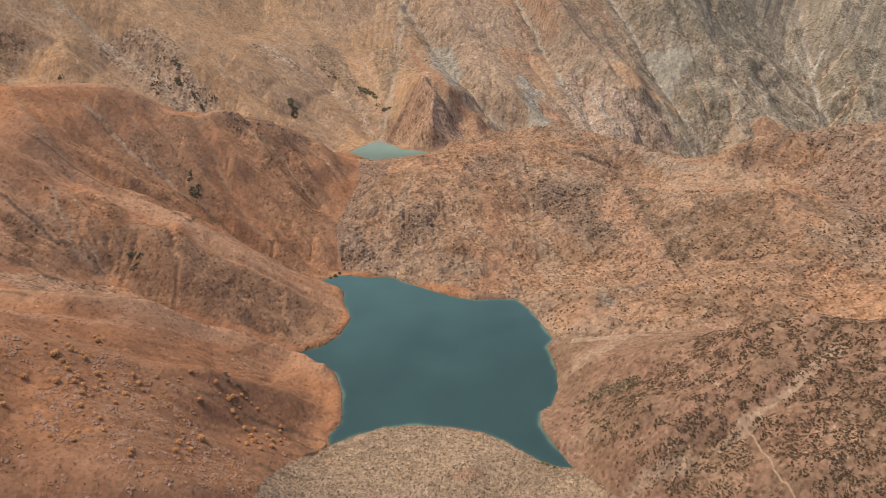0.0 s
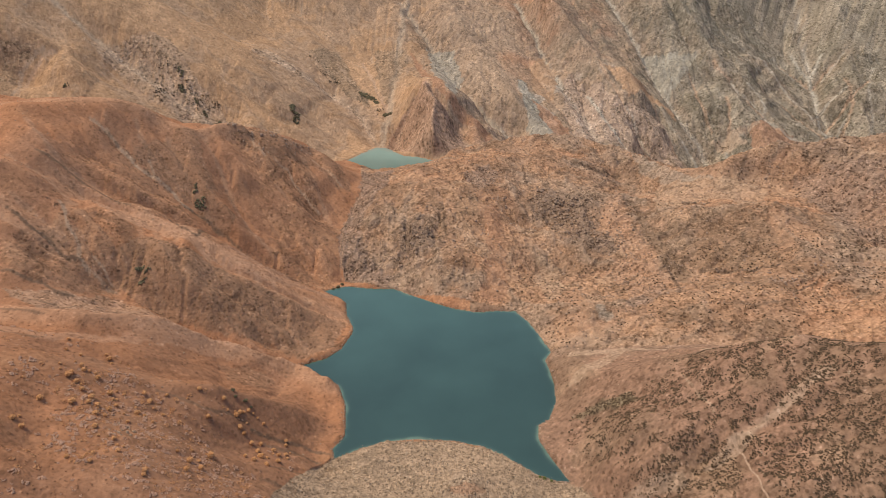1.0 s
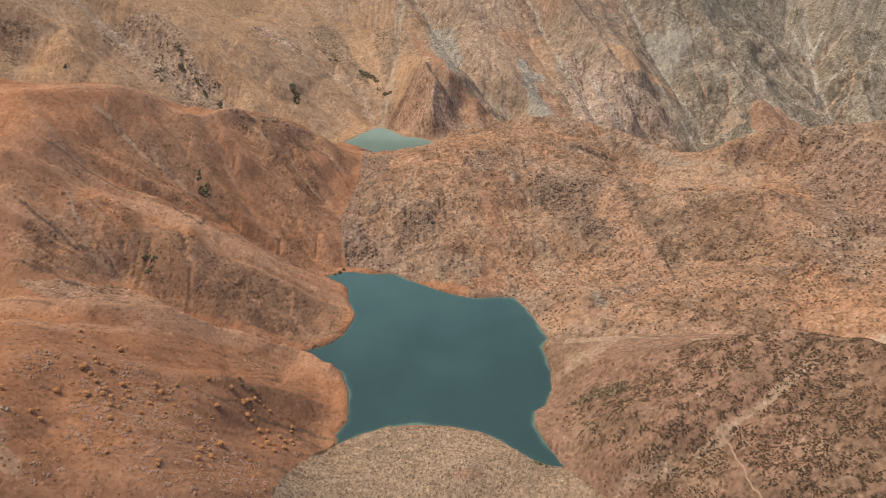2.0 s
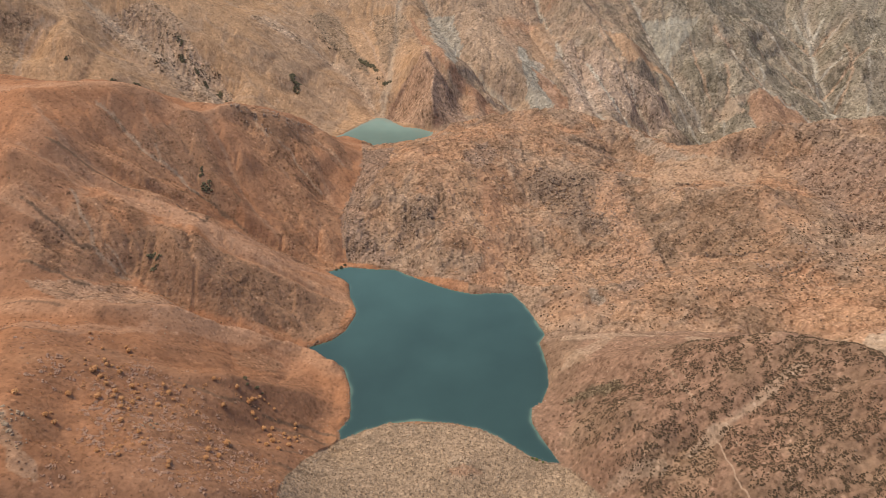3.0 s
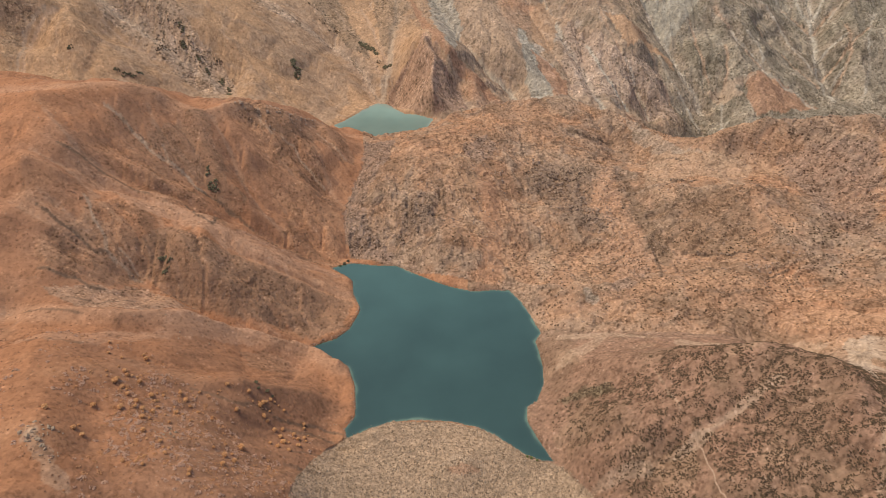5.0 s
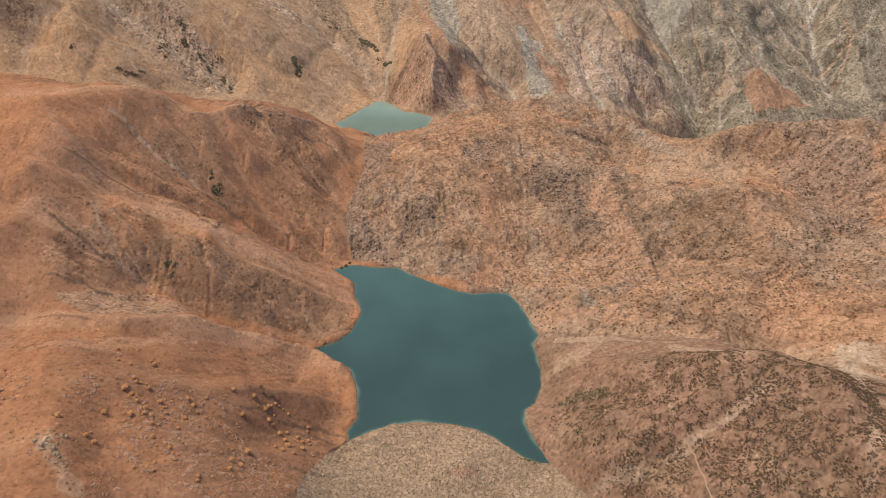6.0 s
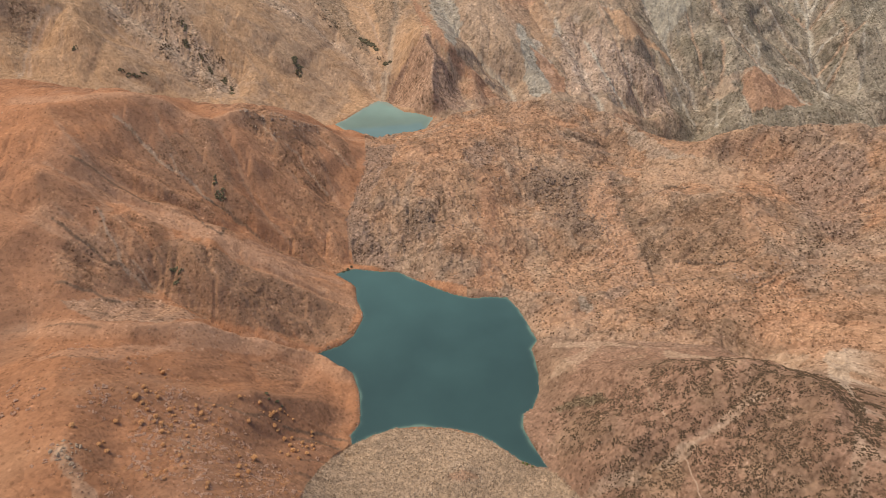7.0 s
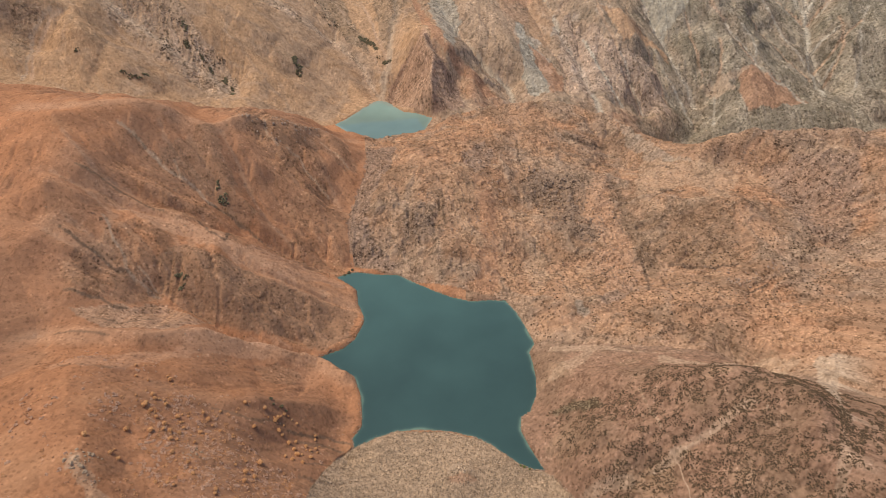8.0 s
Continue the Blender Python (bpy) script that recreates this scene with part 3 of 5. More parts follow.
def cover_colours(x, y, f):
    """Base colour of the bare ground: dry grass, clay, scree, rock, and painted relief shade."""
    n = len(x)
    broad, mid, small = layers(x, y, 150, 3, 61), layers(x, y, 38, 3, 65), layers(x, y, 6, 3, 69)
    speck = turned(x, y, 1.9, 73) + 0.6 * turned(x, y, 1.1, 74)
    sx, sy = x + 1.6 * layers(x, y, 11, 2, 203), y + 1.6 * layers(x, y, 11, 2, 207)
    rib, run, steep = f["ribs"], f["run"], f["steep"]
    # dry grass of the west spurs
    c = np.tile(np.array((0.385, 0.182, 0.096)), (n, 1))
    # grass tones, partly relief in colour: raised ribs lighter, furrows darker
    c = blend(c, (0.43, 0.220, 0.120), step(-0.1, 0.5, broad + 0.5 * mid + 0.5 * rib))
    c = blend(c, (0.325, 0.160, 0.090), step(0.1, 0.6, mid - 0.4 * broad - 0.5 * rib) * 0.7)
    c = blend(c, (0.31, 0.165, 0.100), step(0.42, 0.75, steep + 0.25 * mid) * 0.6)
    # rocky faces darkened as in shade, light painted on ribs and shade in furrows
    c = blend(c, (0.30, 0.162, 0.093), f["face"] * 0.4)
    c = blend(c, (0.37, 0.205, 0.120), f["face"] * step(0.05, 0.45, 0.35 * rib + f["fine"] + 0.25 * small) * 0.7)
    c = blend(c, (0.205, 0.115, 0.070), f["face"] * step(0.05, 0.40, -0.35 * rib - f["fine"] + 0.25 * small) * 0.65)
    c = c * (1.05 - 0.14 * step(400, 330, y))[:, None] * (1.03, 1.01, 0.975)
    # hill of old slide rubble
    h = np.tile(np.array((0.385, 0.225, 0.138)), (n, 1))
    h = blend(h, (0.42, 0.225, 0.130), step(-0.1, 0.45, layers(x, y, 70, 3, 71)) * 0.8)
    h = blend(h, (0.33, 0.210, 0.140), step(0.0, 0.5, layers(x, y, 55, 3, 75)) * 0.6)
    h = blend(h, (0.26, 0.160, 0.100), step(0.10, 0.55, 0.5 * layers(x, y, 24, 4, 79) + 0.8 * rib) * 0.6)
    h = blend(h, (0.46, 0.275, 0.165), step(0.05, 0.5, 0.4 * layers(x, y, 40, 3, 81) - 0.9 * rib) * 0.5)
    h = blend(h, (0.47, 0.310, 0.200), step(0.2, 0.6, layers(x, y, 30, 3, 83)) * 0.6)
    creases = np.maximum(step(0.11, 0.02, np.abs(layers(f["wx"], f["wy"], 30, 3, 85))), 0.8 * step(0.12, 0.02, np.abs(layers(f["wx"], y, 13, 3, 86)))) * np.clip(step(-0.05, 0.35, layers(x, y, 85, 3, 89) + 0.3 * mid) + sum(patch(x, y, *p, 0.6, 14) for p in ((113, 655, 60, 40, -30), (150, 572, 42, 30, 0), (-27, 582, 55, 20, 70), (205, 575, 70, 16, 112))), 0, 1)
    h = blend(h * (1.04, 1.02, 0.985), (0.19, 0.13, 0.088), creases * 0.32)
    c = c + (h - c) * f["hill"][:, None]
    # near slope east of the outlet
    s = np.tile(np.array((0.285, 0.165, 0.105)), (n, 1))
    s = blend(s, (0.245, 0.148, 0.093), step(0, 0.5, mid))
    s = blend(s, (0.365, 0.230, 0.143), step(0.2, 0.6, layers(x, y, 20, 3, 87)) * 0.6)
    c = c + (s - c) * f["front"][:, None]
    # dam of loose stones
    d = np.tile(np.array((0.375, 0.258, 0.165)), (n, 1))
    d = blend(d, (0.30, 0.208, 0.135), step(0, 0.5, mid + small))
    c = c + (d - c) * f["dam"][:, None]
    # mountains beyond: brown grass in the west, grey slate in the east
    grey = step(250, 520, x + 70 * mid + 0.10 * (y - 1100)) * step(930, 1010, y)
    tan = step(-60, 30, x + 25 * mid) * (1 - grey)
    m = np.tile(np.array((0.42, 0.255, 0.145)), (n, 1))
    m = blend(m, (0.46, 0.282, 0.162), step(-0.1, 0.5, broad + 0.4 * mid))
    m = blend(m, (0.33, 0.205, 0.122), step(0.1, 0.6, rib + 0.4 * small) * 0.35)
    m = blend(m, (0.375, 0.258, 0.172), tan)
    m = blend(m, (0.38, 0.220, 0.135), tan * step(0.0, 0.5, layers(x, y, 90, 2, 91)))
    m = blend(m, (0.285, 0.236, 0.172), grey)
    m = blend(m, (0.21, 0.178, 0.128), grey * 0.6 * step(0.0, 0.45, layers(x, y, 34, 4, 93) + 0.4 * rib))
    carpet = step(-0.03, 0.05, layers(x, y, 34, 4, 95) + 0.25 * layers(x, y, 120, 2, 96) - 0.35 * step(0.25, 0.7, run)) * step(60, 260, x + 50 * mid)
    m = blend(m, (0.205, 0.172, 0.122), carpet * 0.5)
    m = blend(m, (0.345, 0.285, 0.205), (1 - carpet) * step(250, 420, x + 50 * mid) * 0.45)
    crags = step(0.15, 0.5, layers(x, y, 20, 4, 98) + 0.5 * rib) * patch(x, y, 230, 1130, 110, 85, 100, 0.5, 40)
    m = blend(m, (0.46, 0.385, 0.305), crags * 0.75)
    c = c + (m - c) * f["mount"][:, None]
    # bare rock and rubble
    stone = np.tile(np.array((0.38, 0.265, 0.180)), (n, 1))
    stone = blend(stone, (0.25, 0.175, 0.125), step(-0.1, 0.4, layers(x, y, 9, 3, 97)))
    amount = np.clip(f["rock"] * (0.15 + 0.5 * f["hill"] + 0.35 * f["mount"] * (1 - grey)) + (0.30 - 0.2 * f["west"]) * f["gully"], 0, 0.8)
    c = c + (stone - c) * amount[:, None]
    # stony beds of the runnels
    c = blend(c, (0.43, 0.310, 0.215), step(0.25, 0.8, run + 0.15 * small) * (0.22 + 0.5 * f["mount"] * step(990, 1080, y) + 0.2 * f["hill"]) * (1 - f["dam"]))
    tx, ty = x + 5 * layers(x, y, 30, 3, 111), y + 5 * layers(x, y, 30, 3, 113)
    bed = step(7.5, 2.5, away(tx, ty, FAR_BEDS, 60.0) + 3 * small)
    c = blend(c, (0.43, 0.365, 0.28), bed * (0.35 + 0.45 * step(-60, 200, x)) * f["mount"])
    line = step(3.4, 1.2, away(tx, ty, [p for _, p in RUNNELS], 60.0) + 1.5 * small)
    c = blend(c, (0.46, 0.30, 0.195), line * (0.28 * f["west"] * (y > 405) * (1 - f["face"]) + 0.7 * f["mount"]))
    # spur crests: paler grass, with sunlight painted into the band
    c = blend(c, (0.45, 0.262, 0.160), step(15, 3, f["crest_gap"] + 5 * mid) * 0.5 * f["west"])
    for cx, cy, rx, ry, turn, colour, amount in PATCHES:
        near = np.hypot(x - cx, y - cy) < 1.8 * max(rx, ry)
        if near.any():
            w = np.zeros(n)
            w[near] = patch(x[near], y[near], cx, cy, rx, ry, turn, 0.6, 0.6 * min(rx, ry) + 4) * amount
            c = blend(c, colour, w)
    stony = 0.22 * f["west"] + 0.5 * f["face"] + 0.55 * f["hill"] + 0.5 * f["front"] + 1.0 * f["dam"] + f["mount"] * (0.45 - 0.33 * f["grassy"] + 0.3 * grey)
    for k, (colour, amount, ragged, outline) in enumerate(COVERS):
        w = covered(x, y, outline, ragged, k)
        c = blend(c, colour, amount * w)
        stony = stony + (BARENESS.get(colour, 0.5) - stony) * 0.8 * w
    frayed = small + 0.6 * speck
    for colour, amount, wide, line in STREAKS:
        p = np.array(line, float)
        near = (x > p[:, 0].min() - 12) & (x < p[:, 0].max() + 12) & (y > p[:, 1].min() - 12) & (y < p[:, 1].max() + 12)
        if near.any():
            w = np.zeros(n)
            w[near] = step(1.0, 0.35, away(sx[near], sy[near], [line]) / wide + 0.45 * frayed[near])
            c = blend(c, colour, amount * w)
    # grit and tufts
    c = c * np.clip(1 + (0.08 + 0.10 * f["hill"] + 0.16 * f["dam"] + 0.12 * f["front"] + 0.10 * f["mount"]) * speck + 0.06 * small, 0.35, 1.8)[:, None]
    return np.c_[c, np.clip(stony, 0, 1)], grey


PURPLE, DARK_ROCK, ORANGE, SAND, SLATE, SCREE, OLIVE, RUST = (0.31, 0.205, 0.145), (0.22, 0.15, 0.105), (0.45, 0.262, 0.16), (0.46, 0.335, 0.23), (0.34, 0.30, 0.235), (0.36, 0.315, 0.24), (0.22, 0.165, 0.10), (0.37, 0.195, 0.115)
HAY, STONY, SCRUBBY, CRAG, BROWN, PALE = (0.44, 0.27, 0.16), (0.40, 0.28, 0.19), (0.27, 0.19, 0.125), (0.42, 0.30, 0.22), (0.25, 0.16, 0.10), (0.46, 0.315, 0.205)
PINK, SHADED_GRASS, LIT_GRASS, BED, CREASE_SHADE = (0.36, 0.225, 0.155), (0.285, 0.165, 0.10), (0.46, 0.262, 0.16), (0.44, 0.385, 0.30), (0.155, 0.10, 0.066)
COVERS, STREAKS, STANDS = [], [], []
# how stony each cover is
BARENESS = {PURPLE: 1.0, DARK_ROCK: 1.0, ORANGE: 0.5, SAND: 0.15, SLATE: 0.55, SCREE: 0.15, RUST: 0.25, HAY: 0.12, STONY: 0.9, SCRUBBY: 0.7, CRAG: 1.0, BROWN: 0.6, PALE: 0.3, PINK: 0.8, SHADED_GRASS: 0.6, LIT_GRASS: 0.25}


def cover(colour, amount, ragged, *outline):
    """A stretch of ground with its own cover or painted light, its edge frayed."""
    COVERS.append((colour, amount, ragged, list(outline)))


def streak(colour, amount, wide, *line):
    """A stony bed, a path of scree or a crease's painted shade along a line."""
    STREAKS.append((colour, amount, wide, list(line)))


def stand(*outline):
    """A stretch where dark junipers stand close together."""
    STANDS.append(list(outline))


def covered(x, y, outline, ragged, seed=0):
    """How far places lie inside a frayed outline, 0..1."""
    p = np.array(outline, float)
    w = np.zeros(x.shape)
    near = (x > p[:, 0].min() - 9) & (x < p[:, 0].max() + 9) & (y > p[:, 1].min() - 9) & (y < p[:, 1].max() + 9)
    if near.any():
        px, py = x[near], y[near]
        gap = away(px, py, [outline + outline[:1]])
        gap = np.where(inside(px, py, outline), gap, -gap) + ragged * 1.6 * layers(px, py, ragged * 2.6, 4, 211 + seed, 0.65)
        w[near] = step(-0.8, 0.8, gap)
    return w


cover(SCREE, 0.9, 4, (363, 1319), (384, 1287), (396, 1241), (406, 1225), (423, 1245), (447, 1270), (474, 1311))
cover(SLATE, 0.9, 4, (123, 1178), (137, 1169), (151, 1140), (168, 1091), (178, 1035), (180, 1001), (137, 1010), (132, 1048), (128, 1091))
cover(RUST, 0.75, 4, (145, 1121), (167, 1105), (196, 1062), (199, 1028), (173, 996), (164, 1051))
cover(HAY, 0.7, 5, (180, 1278), (199, 1219), (186, 1145), (174, 1128), (153, 1158), (155, 1238))
cover(HAY, 0.85, 4, (280, 1210), (297, 1213), (331, 1197), (368, 1205), (403, 1190), (409, 1166), (376, 1185), (350, 1175), (310, 1139), (301, 1176))
cover(RUST, 0.7, 5, (529, 1149), (558, 1155), (609, 1148), (647, 1108), (591, 1080), (529, 1069), (521, 1094))
cover(SAND, 0.8, 3, (461, 1137), (483, 1138), (496, 1142), (538, 1148), (547, 1150), (537, 1142), (505, 1131), (522, 1118), (493, 1115), (479, 1110))
cover(RUST, 0.75, 3, (-61, 1236), (-40, 1200), (-25, 1157), (3, 1027), (29, 1025), (65, 1020), (87, 998), (63, 981), (38, 1002), (3, 1013), (-19, 1042), (-39, 1149), (-49, 1185))
cover(SLATE, 0.8, 5, (-32, 1265), (14, 1255), (28, 1160), (16, 1029), (3, 1032), (-20, 1164))
cover(STONY, 0.5, 5, (-489, 954), (-400, 1020), (-354, 969), (-326, 947), (-299, 921), (-289, 898), (-316, 864), (-341, 887), (-376, 905), (-407, 920), (-447, 936))
cover(SCRUBBY, 0.7, 5, (-230, 1185), (-183, 1222), (-157, 1150), (-121, 1092), (-124, 1069), (-152, 1090), (-187, 1124))
cover(STONY, 0.6, 4, (-305, 1093), (-287, 1126), (-232, 1102), (-170, 1089), (-126, 1044), (-103, 997), (-110, 989), (-125, 1027), (-170, 1076), (-221, 1083), (-264, 1090))
cover(SCRUBBY, 0.6, 5, (-126, 1245), (-71, 1243), (-60, 1208), (-82, 1149), (-93, 1085), (-106, 1111), (-116, 1161))
cover(SCRUBBY, 0.4, 6, (-559, 884), (-525, 903), (-530, 883), (-537, 863), (-525, 804), (-530, 786))
cover(CRAG, 0.6, 5, (206, 1195), (224, 1206), (242, 1171), (265, 1178), (280, 1138), (305, 1130), (357, 1142), (379, 1168), (383, 1105), (388, 1049), (353, 1054), (288, 1046), (249, 1037), (209, 1021), (198, 1082))
cover(PURPLE, 0.8, 3, (-92, 708), (-57, 713), (-60, 663), (-75, 622), (-84, 588), (-71, 554), (-48, 528), (-53, 524), (-80, 532), (-95, 540), (-102, 567), (-99, 613), (-91, 665))
cover(PURPLE, 0.7, 4, (20, 692), (47, 718), (59, 702), (50, 662), (35, 652), (23, 657))
cover(DARK_ROCK, 0.5, 4, (87, 656), (109, 679), (132, 670), (157, 667), (161, 635), (150, 601), (153, 573), (163, 567), (158, 555), (140, 560), (121, 583), (116, 628), (89, 632))
cover(BROWN, 0.75, 3, (192, 666), (196, 645), (198, 605), (202, 572), (206, 536), (211, 510), (198, 484), (192, 497), (193, 531), (185, 572), (188, 608))
cover(ORANGE, 0.6, 4, (159, 643), (183, 680), (183, 617), (187, 564), (189, 525), (190, 498), (168, 471), (152, 484), (146, 531), (163, 550), (156, 586))
cover(BROWN, 0.5, 6, (204, 582), (231, 585), (279, 572), (289, 542), (277, 494), (258, 498), (218, 508), (209, 535))
cover(PALE, 0.5, 5, (240, 718), (284, 682), (326, 643), (291, 577), (269, 634), (228, 612), (208, 624))
cover(PURPLE, 0.7, 5, (355, 653), (380, 647), (429, 618), (431, 603), (383, 494), (376, 515), (365, 539), (353, 549), (366, 588), (354, 613))
cover(ORANGE, 0.35, 5, (368, 581), (414, 561), (403, 534), (369, 548))
cover(DARK_ROCK, 0.55, 4, (370, 666), (393, 660), (405, 650), (397, 640), (378, 655))
cover(DARK_ROCK, 0.55, 4, (432, 646), (441, 626), (430, 628))
cover(SLATE, 0.4, 5, (226, 810), (250, 761), (269, 693), (283, 677), (254, 703), (234, 746))
cover(RUST, 0.5, 4, (36, 609), (55, 630), (54, 566), (55, 505), (37, 488), (29, 505), (39, 547))
cover(DARK_ROCK, 0.45, 3, (-42, 593), (-16, 579), (-7, 563), (-26, 546), (-40, 540), (-48, 546), (-44, 568))
cover(BROWN, 0.45, 4, (7, 627), (37, 634), (30, 601), (12, 595))
cover(BROWN, 0.5, 4, (167, 449), (189, 433), (182, 420), (165, 425))
cover(BROWN, 0.5, 4, (225, 418), (240, 412), (235, 400), (221, 400))
cover(SLATE, 0.45, 3, (120, 463), (129, 457), (134, 448), (125, 447), (120, 451))
cover(ORANGE, 0.5, 3, (266, 407), (277, 407), (277, 393), (267, 393))
cover(SAND, 0.85, 3, (282, 356), (302, 364), (317, 365), (258, 285), (262, 303), (282, 349))
cover(PALE, 0.6, 2, (173, 379), (195, 340), (259, 379), (282, 364), (234, 340), (196, 340), (163, 354))
cover(PALE, 0.5, 2, (90, 415), (132, 411), (174, 382), (174, 380), (137, 397), (89, 408))
cover(OLIVE, 0.7, 2, (82, 341), (100, 341), (115, 333), (115, 323), (99, 333), (85, 336))
# west spurs: stonier faces with shade painted in, crest strips with sun painted in
cover(SHADED_GRASS, 0.75, 3, (-248, 449), (-230, 467), (-207, 463), (-181, 461), (-147, 461), (-112, 462), (-83, 464), (-86, 432), (-106, 416), (-115, 414), (-133, 420), (-161, 411), (-195, 412), (-212, 414), (-230, 421), (-240, 428))
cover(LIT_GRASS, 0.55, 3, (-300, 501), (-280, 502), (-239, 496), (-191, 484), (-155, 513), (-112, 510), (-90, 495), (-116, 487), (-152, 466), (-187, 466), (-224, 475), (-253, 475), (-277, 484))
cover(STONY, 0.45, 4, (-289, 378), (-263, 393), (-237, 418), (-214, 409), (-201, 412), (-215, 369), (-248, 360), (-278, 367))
cover(SHADED_GRASS, 0.5, 4, (-223, 654), (-208, 681), (-122, 708), (-102, 670), (-97, 654), (-113, 651), (-137, 658), (-166, 637), (-189, 626), (-203, 635))
cover(SHADED_GRASS, 0.6, 5, (-276, 561), (-247, 608), (-233, 621), (-220, 593), (-203, 555), (-180, 552), (-192, 534), (-218, 544), (-247, 552))
cover(SHADED_GRASS, 0.55, 4, (-294, 437), (-287, 452), (-274, 450), (-268, 432), (-279, 433))
cover(SHADED_GRASS, 0.5, 4, (-274, 422), (-249, 441), (-240, 428), (-256, 401), (-266, 400))
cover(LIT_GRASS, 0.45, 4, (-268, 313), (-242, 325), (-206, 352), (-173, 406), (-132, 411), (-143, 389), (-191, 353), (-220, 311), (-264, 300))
cover(PALE, 0.4, 3, (-214, 226), (-209, 228), (-200, 218), (-186, 205), (-185, 198), (-195, 200), (-206, 213))
streak(BED, 0.825, 4.05, (522, 1246), (534, 1219), (550, 1200), (560, 1181), (570, 1164), (593, 1143), (622, 1138), (641, 1105))
streak(BED, 0.77, 3.51, (549, 1239), (562, 1229), (569, 1216), (568, 1186))
streak(BED, 0.77, 3.51, (593, 1355), (622, 1350), (636, 1322), (649, 1308), (654, 1276), (669, 1251), (679, 1223), (686, 1207))
streak(BED, 0.95, 4.86, (706, 1416), (710, 1377), (721, 1358), (718, 1325), (711, 1288), (695, 1243), (688, 1208), (692, 1188), (688, 1149), (686, 1127))
streak(BED, 0.88, 4.05, (758, 1399), (743, 1380), (729, 1361))
streak(BED, 0.66, 3.24, (789, 1374), (771, 1367), (741, 1345))
streak(BED, 0.77, 3.78, (762, 1288), (734, 1272), (710, 1260))
streak(BED, 0.55, 2.97, (745, 1228), (725, 1212), (701, 1183))
streak(BED, 0.66, 3.24, (665, 1402), (679, 1369), (703, 1346), (715, 1325))
streak(BED, 0.55, 2.7, (824, 1326), (786, 1259), (778, 1209), (746, 1146))
streak(BED, 0.88, 3.51, (244, 1157), (253, 1124), (268, 1080), (284, 1053), (299, 1035))
streak(BED, 0.55, 2.7, (300, 1129), (317, 1101), (330, 1078), (341, 1051))
streak(BED, 0.77, 2.97, (407, 1124), (426, 1105), (436, 1071))
streak(BED, 0.55, 2.7, (376, 1184), (394, 1147), (413, 1123), (429, 1097))
streak(BED, 0.66, 2.43, (480, 1114), (477, 1086), (467, 1056))
streak(BED, 0.55, 2.16, (467, 1056), (485, 1076), (500, 1086))
streak(STONY, 0.81, 3.74, (-298, 1115), (-257, 1101), (-218, 1093), (-180, 1091), (-146, 1064), (-126, 1035), (-112, 1004), (-104, 988))
streak(STONY, 0.675, 3.06, (-353, 894), (-371, 913), (-385, 956))
streak(STONY, 0.6075, 2.72, (-341, 887), (-344, 921), (-354, 944), (-362, 973))
streak(STONY, 0.54, 2.72, (-304, 860), (-322, 906), (-337, 943))
streak(STONY, 0.81, 3.06, (-520, 902), (-530, 883), (-536, 869), (-526, 820), (-522, 791))
streak(STONY, 0.7425, 2.38, (-309, 578), (-297, 574), (-284, 567), (-273, 560), (-263, 554), (-251, 553), (-240, 552), (-229, 542), (-222, 543))
streak(STONY, 0.54, 1.7, (-261, 568), (-256, 558), (-252, 552))
streak(STONY, 0.675, 1.87, (-290, 469), (-279, 452), (-271, 443), (-265, 432), (-256, 428), (-248, 424), (-239, 422))
streak(STONY, 0.6075, 1.36, (-259, 439), (-250, 434), (-244, 427))
streak(PALE, 0.6075, 1.53, (-168, 635), (-156, 636), (-150, 626), (-141, 620), (-134, 615), (-124, 612))
streak(PALE, 0.6075, 1.53, (-196, 665), (-186, 635), (-176, 629))
streak(PALE, 0.54, 1.53, (-139, 674), (-123, 666), (-108, 655))
# creases of the slopes and the hill, their shade put into the colour
streak(CREASE_SHADE, 0.85, 2.21, (-314, 444), (-296, 436), (-286, 435), (-273, 428), (-265, 431))
streak(CREASE_SHADE, 0.85, 2.21, (-294, 392), (-284, 393), (-273, 396), (-264, 392), (-255, 395))
streak(CREASE_SHADE, 0.81, 2.04, (-322, 509), (-308, 508), (-295, 508), (-280, 505), (-265, 502), (-254, 502))
streak(CREASE_SHADE, 0.81, 1.7, (-228, 509), (-212, 489), (-199, 483), (-197, 513))
streak(CREASE_SHADE, 0.81, 1.7, (-218, 542), (-206, 539), (-190, 532), (-180, 529))
streak(CREASE_SHADE, 0.675, 1.53, (-227, 542), (-215, 541), (-197, 534))
streak(CREASE_SHADE, 0.81, 1.7, (-116, 307), (-104, 312), (-90, 318), (-75, 317))
streak(CREASE_SHADE, 0.675, 1.7, (-109, 304), (-94, 308), (-78, 309))
streak(CREASE_SHADE, 0.6075, 1.53, (-161, 296), (-140, 298), (-120, 309))
streak(CREASE_SHADE, 0.54, 1.53, (-258, 304), (-242, 305), (-226, 309))
streak(CREASE_SHADE, 0.54, 1.53, (-101, 282), (-87, 289), (-74, 292))
streak(CREASE_SHADE, 0.54, 1.53, (-102, 268), (-86, 272), (-73, 276))
streak(CREASE_SHADE, 0.85, 3.06, (149, 757), (172, 750), (207, 763))
streak(CREASE_SHADE, 0.81, 2.38, (228, 612), (244, 621), (261, 620))
streak(CREASE_SHADE, 0.85, 2.38, (218, 511), (240, 501), (272, 492))
streak(CREASE_SHADE, 0.81, 2.04, (271, 452), (284, 459), (292, 464))
streak(CREASE_SHADE, 0.675, 2.04, (203, 477), (225, 473), (239, 472))
streak(CREASE_SHADE, 0.675, 1.7, (88, 735), (88, 699), (92, 672))
